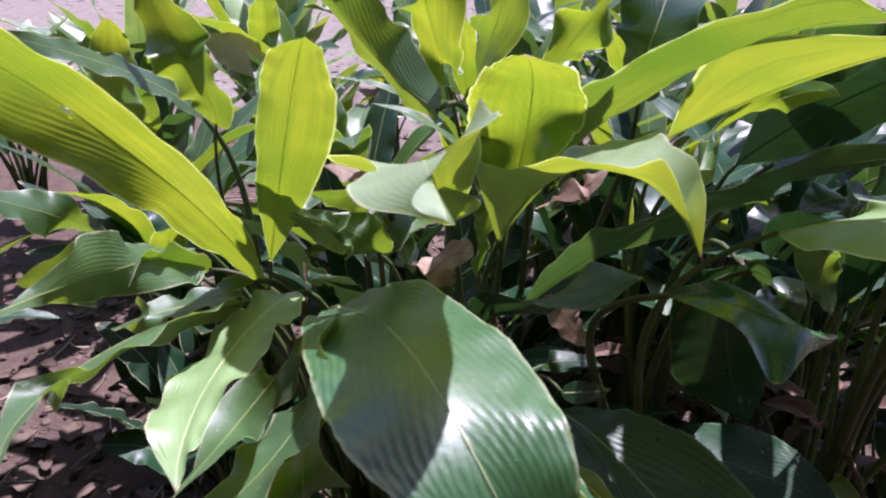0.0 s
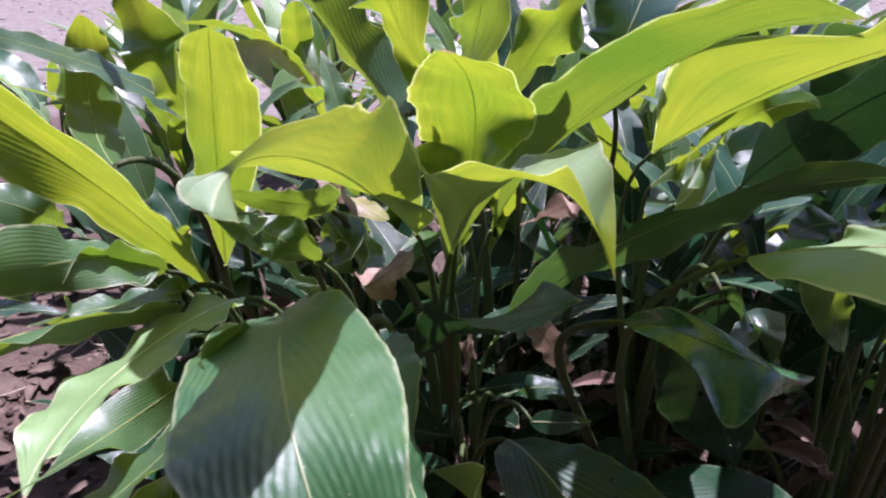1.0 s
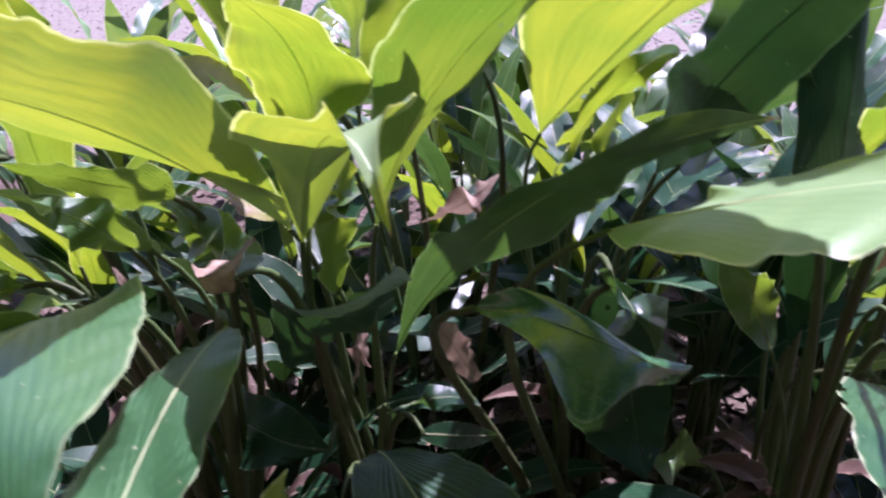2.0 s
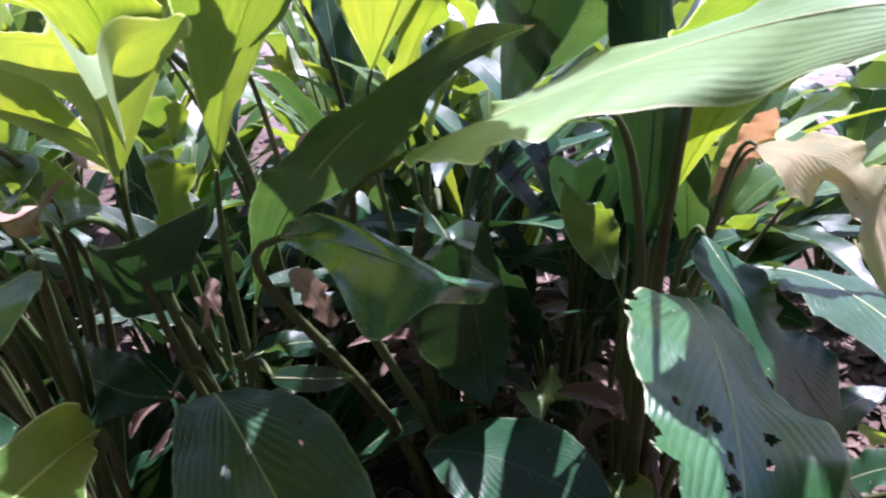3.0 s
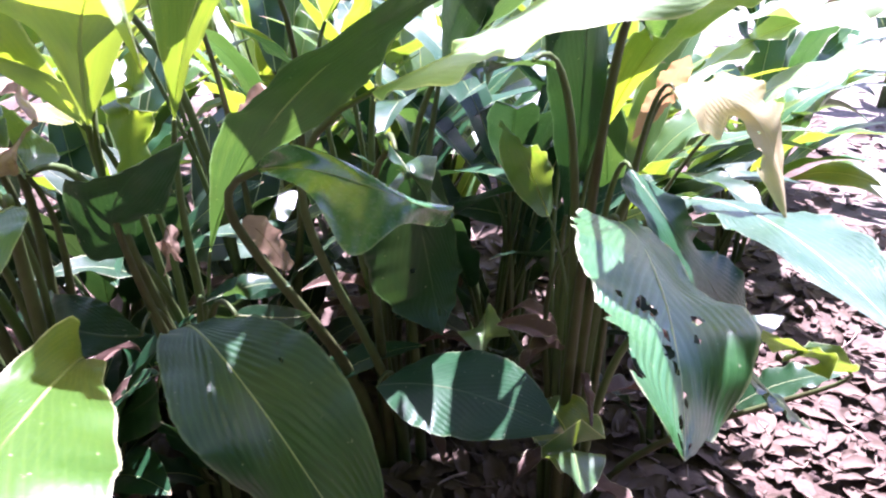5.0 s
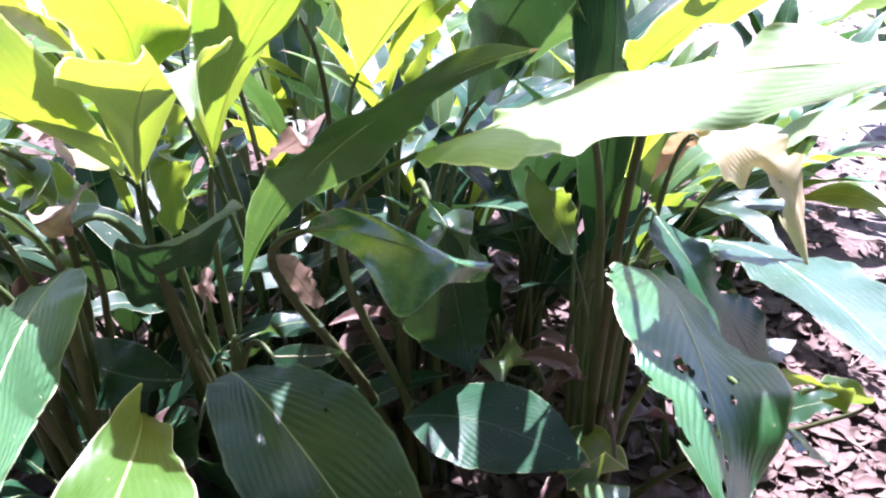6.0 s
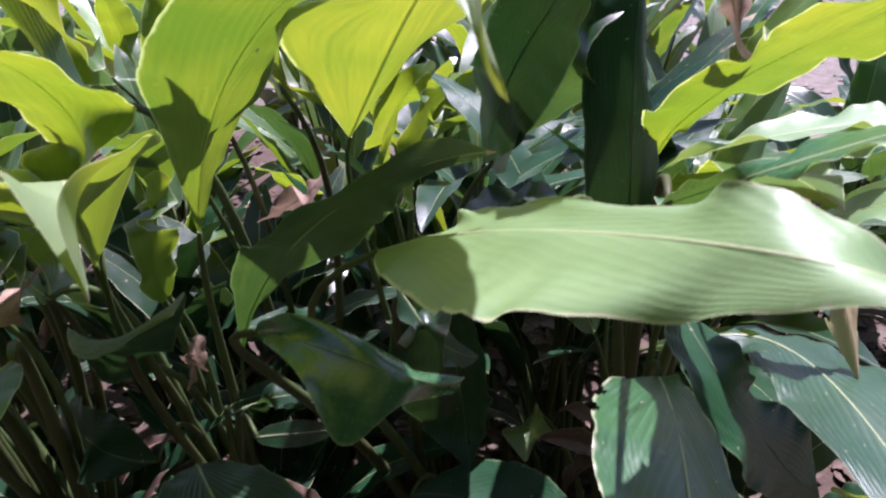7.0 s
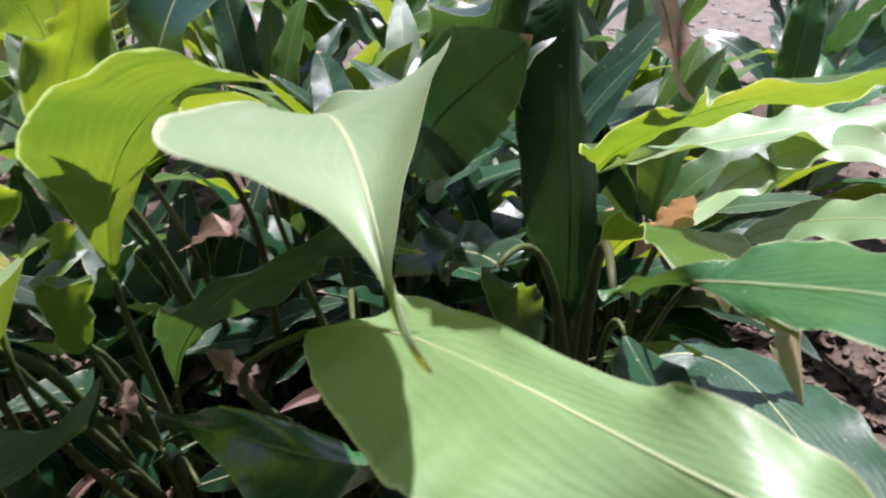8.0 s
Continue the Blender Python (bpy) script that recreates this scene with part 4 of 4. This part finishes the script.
def wild_clump(x, y, seed, count, height=0.55, reach=0.42, label="leafy ginger clump behind the front row", tints=None):
    """A clump of arching leaves about a foot."""
    rng = random.Random(seed)
    plant = empty_thing("ginger_plant", (x, y, rise(x, y)), label, "plant", GROUP)
    for k in range(count):
        turn = 2.4 * k + rng.uniform(-0.5, 0.5)
        out = Vector((math.cos(turn), math.sin(turn), 0))
        base = Vector((x, y, 0)) + out * rng.uniform(0.03, 0.12) + Vector((0, 0, height * rng.uniform(0.45, 1.0)))
        long = reach * rng.uniform(0.8, 1.2)
        steep = rng.uniform(0.9, 1.4)
        bend = rng.uniform(0.2, 0.75)
        p, points = base, [base]
        for step in range(3):
            up = steep - bend * step
            p = p + (out * math.cos(up) + Vector((0, 0, math.sin(up)))) * long / 3
            points.append(p)
        across = Vector((-out.y, out.x, 0)) + Vector((0, 0, rng.uniform(-0.4, 0.4)))
        leaf(plant, *points, across, across + Vector((0, 0, rng.uniform(-0.4, 0.4))), rng.uniform(0.038, 0.055), (rng.uniform(0.05, 0.35),) * 2,
             material=rng.choice(tints or (LEAF, LEAF, LEAF_LIME, LEAF_DARK)), ruffle=rng.uniform(0.002, 0.007), waves=rng.uniform(2, 5), seed=seed * 100 + k)
    return plant


# Low and inner clumps take the darkened leaf colours to stand for deep shade.
LOW = "low ginger shoots, the shade of the bed put into dark leaf colour"
LOW_DARK = "low ginger leaves over the litter, coloured dark for shade"
DEEP = "dense ginger clump in the middle of the bed, coloured dark for shade"
wild_clump(0.34, 1.34, 61, 15, 0.62, 0.38, DEEP, (LEAF_SHADOWED,))
wild_clump(0.58, 1.26, 62, 14, 0.62, 0.40, DEEP, (LEAF_SHADOWED,))
wild_clump(0.80, 1.38, 63, 14, 0.50, 0.38, DEEP, (LEAF_SHADOWED,))
wild_clump(-0.22, 1.28, 64, 14, 0.46, 0.36, DEEP, (LEAF_SHADOWED, LEAF_SHADE))
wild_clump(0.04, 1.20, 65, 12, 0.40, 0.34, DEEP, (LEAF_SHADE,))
wild_clump(-0.14, 0.92, 67, 10, 0.26, 0.26, LOW_DARK, (LEAF_SHADOWED,))
wild_clump(0.10, 1.00, 68, 9, 0.24, 0.24, LOW_DARK, (LEAF_SHADOWED,))
wild_clump(-0.42, 0.98, 69, 9, 0.26, 0.26, LOW_DARK, (LEAF_SHADOWED,))
wild_clump(-0.55, 1.35, 66, 12, 0.42, 0.36, DEEP, (LEAF_SHADOWED, LEAF_SHADE))
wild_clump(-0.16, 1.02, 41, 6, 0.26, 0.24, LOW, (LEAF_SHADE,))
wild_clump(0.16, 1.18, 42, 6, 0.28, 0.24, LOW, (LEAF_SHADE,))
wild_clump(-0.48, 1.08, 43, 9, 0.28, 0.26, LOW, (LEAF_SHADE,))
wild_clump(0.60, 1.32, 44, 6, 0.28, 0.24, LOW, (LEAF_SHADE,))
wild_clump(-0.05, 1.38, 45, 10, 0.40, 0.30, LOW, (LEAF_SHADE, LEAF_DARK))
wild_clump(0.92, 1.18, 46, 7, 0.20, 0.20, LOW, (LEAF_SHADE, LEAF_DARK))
wild_clump(-0.72, 1.42, 11, 14)
wild_clump(-0.30, 1.62, 12, 16)
wild_clump(0.10, 1.66, 13, 17, 0.62)
wild_clump(0.42, 1.50, 14, 16, 0.62)
wild_clump(0.85, 1.52, 15, 16)
wild_clump(-0.95, 1.95, 30, 14)
wild_clump(0.68, 1.80, 32, 15, 0.60)
wild_clump(0.22, 1.98, 33, 15, 0.66)
wild_clump(0.70, 2.40, 34, 15, 0.68)
wild_clump(-0.55, 2.10, 16, 16, 0.65)
wild_clump(-0.05, 2.15, 17, 17, 0.68)
wild_clump(0.45, 2.05, 18, 17, 0.68)
wild_clump(0.95, 2.05, 19, 16, 0.62)
wild_clump(1.28, 1.95, 27, 15, 0.45, 0.48, "glossy bluish ginger clump at the edge of the path", (LEAF_RIBBED, LEAF_RIBBED, LEAF_LIME))
wild_clump(1.85, 1.62, 20, 14, 0.38, 0.42, "glossy bluish ginger clump at the edge of the path", (LEAF_RIBBED, LEAF_RIBBED, LEAF_LIME))
wild_clump(1.65, 2.70, 21, 15, 0.5, tints=(LEAF_RIBBED, LEAF_DEEP, LEAF_DARK))
wild_clump(1.50, 2.28, 35, 13, 0.42, 0.44, "glossy bluish ginger clump at the edge of the path", (LEAF_RIBBED, LEAF_DARK))
wild_clump(2.25, 2.50, 22, 15, 0.5, tints=(LEAF_RIBBED, LEAF_DEEP, LEAF_LIME))
wild_clump(0.25, 2.70, 23, 16, 0.68)
wild_clump(-0.40, 2.80, 24, 16, 0.68)
wild_clump(0.85, 2.75, 25, 16, 0.68)
wild_clump(1.25, 3.20, 28, 14, 0.6, tints=(LEAF_RIBBED, LEAF_DARK, LEAF))
wild_clump(-1.25, 1.10, 26, 12, 0.4)
wild_clump(-1.30, 2.60, 29, 13, 0.5)
wild_clump(2.60, 3.60, 31, 13, 0.5)

SUNNY = "sunlit pale ginger clump beside the open ground"
wild_clump(-0.75, 2.38, 51, 16, 0.70, 0.46, SUNNY, (LEAF_SUNLIT, LEAF_PLEATED, LEAF_LIME))
wild_clump(-1.16, 2.32, 52, 15, 0.66, 0.46, SUNNY, (LEAF_SUNLIT, LEAF_PLEATED, LEAF_LIME))
wild_clump(-0.92, 3.20, 53, 14, 0.70, 0.46, SUNNY, (LEAF_SUNLIT, LEAF_SUNLIT, LEAF_LIME))
wild_clump(-1.62, 2.25, 54, 14, 0.55, 0.44, SUNNY, (LEAF_SUNLIT, LEAF_PLEATED, LEAF_LIME))


def dry_skirt(plant, seed, count):
    """Withered leaves and sheaths that hang about the foot of a plant."""
    rng = random.Random(seed)
    foot = plant.location
    for k in range(count):
        turn = 6.28 * k / count + rng.uniform(-0.5, 0.5)
        out = Vector((math.cos(turn), math.sin(turn), 0))
        p = foot + out * rng.uniform(0.02, 0.06) + Vector((0, 0, rng.uniform(0.08, 0.42)))
        long, points, up = rng.uniform(0.10, 0.22), [p], rng.uniform(0.2, 1.2)
        for step in range(3):
            p = p + (out * math.cos(up) + Vector((0, 0, math.sin(up)))) * long / 3
            points.append(p)
            up -= rng.uniform(0.5, 1.2)
        across = Vector((-out.y, out.x, rng.uniform(-0.6, 0.6)))
        leaf(plant, *points, across, across + Vector((rng.uniform(-0.6, 0.6), 0, rng.uniform(-0.6, 0.6))), rng.uniform(0.014, 0.03), (rng.uniform(0.3, 1.0), rng.uniform(0.3, 1.0)),
             material=LEAF_WITHERED, label="withered brown leaf hanging at the foot", ruffle=0.007, waves=rng.uniform(2, 4), stalk=False, seed=seed * 50 + k, name="dry_leaf")


for seed, plant in enumerate((plant_a, plant_b, plant_c, plant_d, plant_e, plant_f)):
    dry_skirt(plant, 70 + seed, 9)


# ---- litter ----
def dry_leaf_mesh(seed):
    """A fallen leaf, curled and cupped, with its rib as a crease."""
    rng = random.Random(seed)
    long, half, roll, arch = rng.uniform(0.05, 0.11), rng.uniform(0.014, 0.03), rng.uniform(0.1, 0.5), rng.uniform(-0.15, 0.3)
    verts, faces, nu, nv = [], [], 9, 6
    for i in range(nu + 1):
        s = i / nu
        w = half * outline(s, 0.6, 0.7)
        for j in range(nv + 1):
            v = 2 * j / nv - 1
            lift = roll * w * abs(v) ** 1.6 + arch * long * s * (1 - s) + 0.006 * noise.noise((s * 5 + seed, v * 2, 0))
            verts.append(((s - 0.5) * long, v * w * (1 - 0.25 * roll * abs(v)), lift))
    for i in range(nu):
        for j in range(nv):
            faces.append((i * (nv + 1) + j, i * (nv + 1) + j + 1, (i + 1) * (nv + 1) + j + 1, (i + 1) * (nv + 1) + j))
    data = smooth_mesh("fallen_leaf", verts, faces, LITTER)
    return data


def scatter_litter():
    rng = random.Random(5)
    kinds = [dry_leaf_mesh(k) for k in range(12)]
    for k in range(230):
        if k < 130:
            x, y = rng.uniform(0.6, 1.9), rng.uniform(0.75, 2.4)
        else:
            x, y = rng.uniform(-1.4, 1.0), rng.uniform(0.9, 2.2)
        ob = new("fallen_leaf", rng.choice(kinds))
        ob.matrix_world = pose(x, y, rise(x, y) + rng.uniform(0.004, 0.012), rng.uniform(-25, 25), rng.uniform(-25, 25), rng.uniform(0, 360))
        ob.scale = (rng.uniform(0.7, 1.3),) * 3
        tagged(ob, "dry brown fallen leaf on the soil", "dead leaf", "fallen leaves on the soil")


scatter_litter()


def joined_litter():
    """The many more fallen leaves that lie thickly under the plants, in one mesh."""
    rng = random.Random(8)
    kinds = [dry_leaf_mesh(100 + k) for k in range(10)]
    verts, faces = [], []
    for k in range(3300):
        x, y = (rng.uniform(-1.5, 2.5), rng.uniform(0.7, 3.4)) if k < 1500 else (rng.uniform(0.2, 2.0), rng.uniform(0.55, 1.9))
        m = pose(x, y, rise(x, y) + rng.uniform(0.002, 0.02), rng.uniform(-20, 20), rng.uniform(-20, 20), rng.uniform(0, 360)) @ Matrix.Scale(rng.uniform(0.35, 1.0), 4)
        data, n = rng.choice(kinds), len(verts)
        verts += [m @ v.co for v in data.vertices]
        faces += [tuple(n + i for i in poly.vertices) for poly in data.polygons]
    tagged(part("leaf_litter", smooth_mesh("leaf_litter", verts, faces, LITTER), None), "thick brown leaf litter under the plants", "leaf litter", kind="stuff")


joined_litter()


def make_sky_screen():
    """A tall leafy screen, added out of view behind and beside to block sky light."""
    verts, faces, n = [], [], 60
    for i in range(n + 1):
        a = math.pi * (1.02 + 0.96 * i / n)
        for j in range(9):
            r = 3.4 + 0.35 * noise.noise((i * 0.7, j * 0.9, 2.0)) - 1.3 * (j / 8) ** 2
            verts.append((0.4 + r * math.cos(a), 0.6 + r * math.sin(a), -0.05 + 5.6 * j / 8))
    for i in range(n):
        for j in range(8):
            faces.append((i * 9 + j, (i + 1) * 9 + j, (i + 1) * 9 + j + 1, i * 9 + j + 1))
    tagged(part("backdrop", smooth_mesh("backdrop", verts, faces, SKY_SCREEN), None), "added dark green screen out of view, blocking sky light", "hedge", kind="structure")


make_sky_screen()


def sky_screen_leaves():
    """The leaves over the face of the unseen screen, in one mesh."""
    rng = random.Random(21)
    verts, faces = [], []
    for _ in range(9000):
        a, h = math.pi * rng.uniform(1.0, 2.0), rng.uniform(0.0, 5.7)
        r = 3.4 - 1.3 * (h / 5.6) ** 2 - rng.uniform(-0.35, 0.25)
        c = Vector((0.4 + r * math.cos(a), 0.6 + r * math.sin(a), h))
        way = Vector((rng.uniform(-1, 1), rng.uniform(-1, 1), rng.uniform(-1, 0.4))).normalized()
        across = way.cross(Vector((math.cos(a), math.sin(a), rng.uniform(-0.6, 0.6)))).normalized()
        long, half = rng.uniform(0.10, 0.24), rng.uniform(0.025, 0.06)
        n = len(verts)
        verts += [c, c + way * long * 0.45 + across * half, c + way * long, c + way * long * 0.45 - across * half]
        faces.append((n, n + 1, n + 2, n + 3))
    tagged(part("hedge_foliage", smooth_mesh("hedge_foliage", verts, faces, SKY_SCREEN), None), "dense dark green leaves on the unseen sky-blocking screen", "foliage", kind="stuff")


sky_screen_leaves()


def crumbs(name, count, area, sizes, material, label, seed, flat=0.5):
    """Countless small bits lying on the ground, in one mesh."""
    rng = random.Random(seed)
    verts, faces = [], []
    for _ in range(count):
        x, y = rng.uniform(*area[0]), rng.uniform(*area[1])
        size, turn, thin = rng.uniform(*sizes), rng.uniform(0, 6.28), rng.uniform(0.35, 1.0)
        z = rise(x, y) if abs(x) < 5 and abs(y - 1) < 5 else 0.0
        n, ring = len(verts), 6
        for level, (shrink, up) in enumerate(((0.9, -0.2), (1.0, 0.3), (0.55, 1.0))):
            for q in range(ring):
                a = turn + 6.283 * q / ring
                r = size * shrink * rng.uniform(0.8, 1.2)
                px, py = r * math.cos(a), r * math.sin(a) * thin
                verts.append((x + px * math.cos(turn) - py * math.sin(turn), y + px * math.sin(turn) + py * math.cos(turn), z + up * size * flat + rng.uniform(-0.1, 0.1) * size))
        for level in range(2):
            for q in range(ring):
                b = (q + 1) % ring
                faces.append((n + level * ring + q, n + level * ring + b, n + (level + 1) * ring + b, n + (level + 1) * ring + q))
        faces.append(tuple(n + 2 * ring + q for q in range(ring)))
    data = smooth_mesh(name, verts, faces, material)
    return tagged(part(name, data, None), label, name.replace("_", " "), kind="stuff")


crumbs("litter_fragments", 3500, ((-1.6, 2.3), (0.6, 3.2)), (0.006, 0.016), LITTER, "crumbled brown leaf fragments covering the soil", 31, 0.25)
crumbs("soil_clods", 1500, ((-1.2, 1.6), (0.7, 2.2)), (0.004, 0.014), SOIL, "small dark clods of soil", 32, 0.8)
crumbs("gravel", 7000, ((-9.0, 5.0), (3.6, 13.0)), (0.008, 0.03), PEBBLE, "pale gravel scattered over the open ground", 33, 0.4)


def scatter_twigs():
    """Dead twigs and stalk ends among the litter, in one mesh."""
    rng = random.Random(12)
    verts, faces = [], []
    for _ in range(420):
        x, y, turn = rng.uniform(-1.2, 2.2), rng.uniform(0.6, 2.6), rng.uniform(0, 6.28)
        long, bend, lift = rng.uniform(0.04, 0.20), rng.uniform(-0.03, 0.03), rng.uniform(-0.15, 0.15)
        way, over = Vector((math.cos(turn), math.sin(turn), lift)), Vector((-math.sin(turn), math.cos(turn), 0.2))
        start = Vector((x, y, rise(x, y) + 0.016))
        pts = [start + way * (long * q / 4) + over * (bend * q * (4 - q) / 4) for q in range(5)]
        thick = rng.uniform(0.0012, 0.0035)
        v, f = tube(pts, [thick * (1 - 0.12 * q) for q in range(5)], 5)
        faces += [tuple(len(verts) + i for i in face) for face in f]
        verts += v
    tagged(part("twigs", smooth_mesh("twigs", verts, faces, TWIG), None), "dead grey-brown twigs lying on the litter", "twigs", kind="stuff")


scatter_twigs()
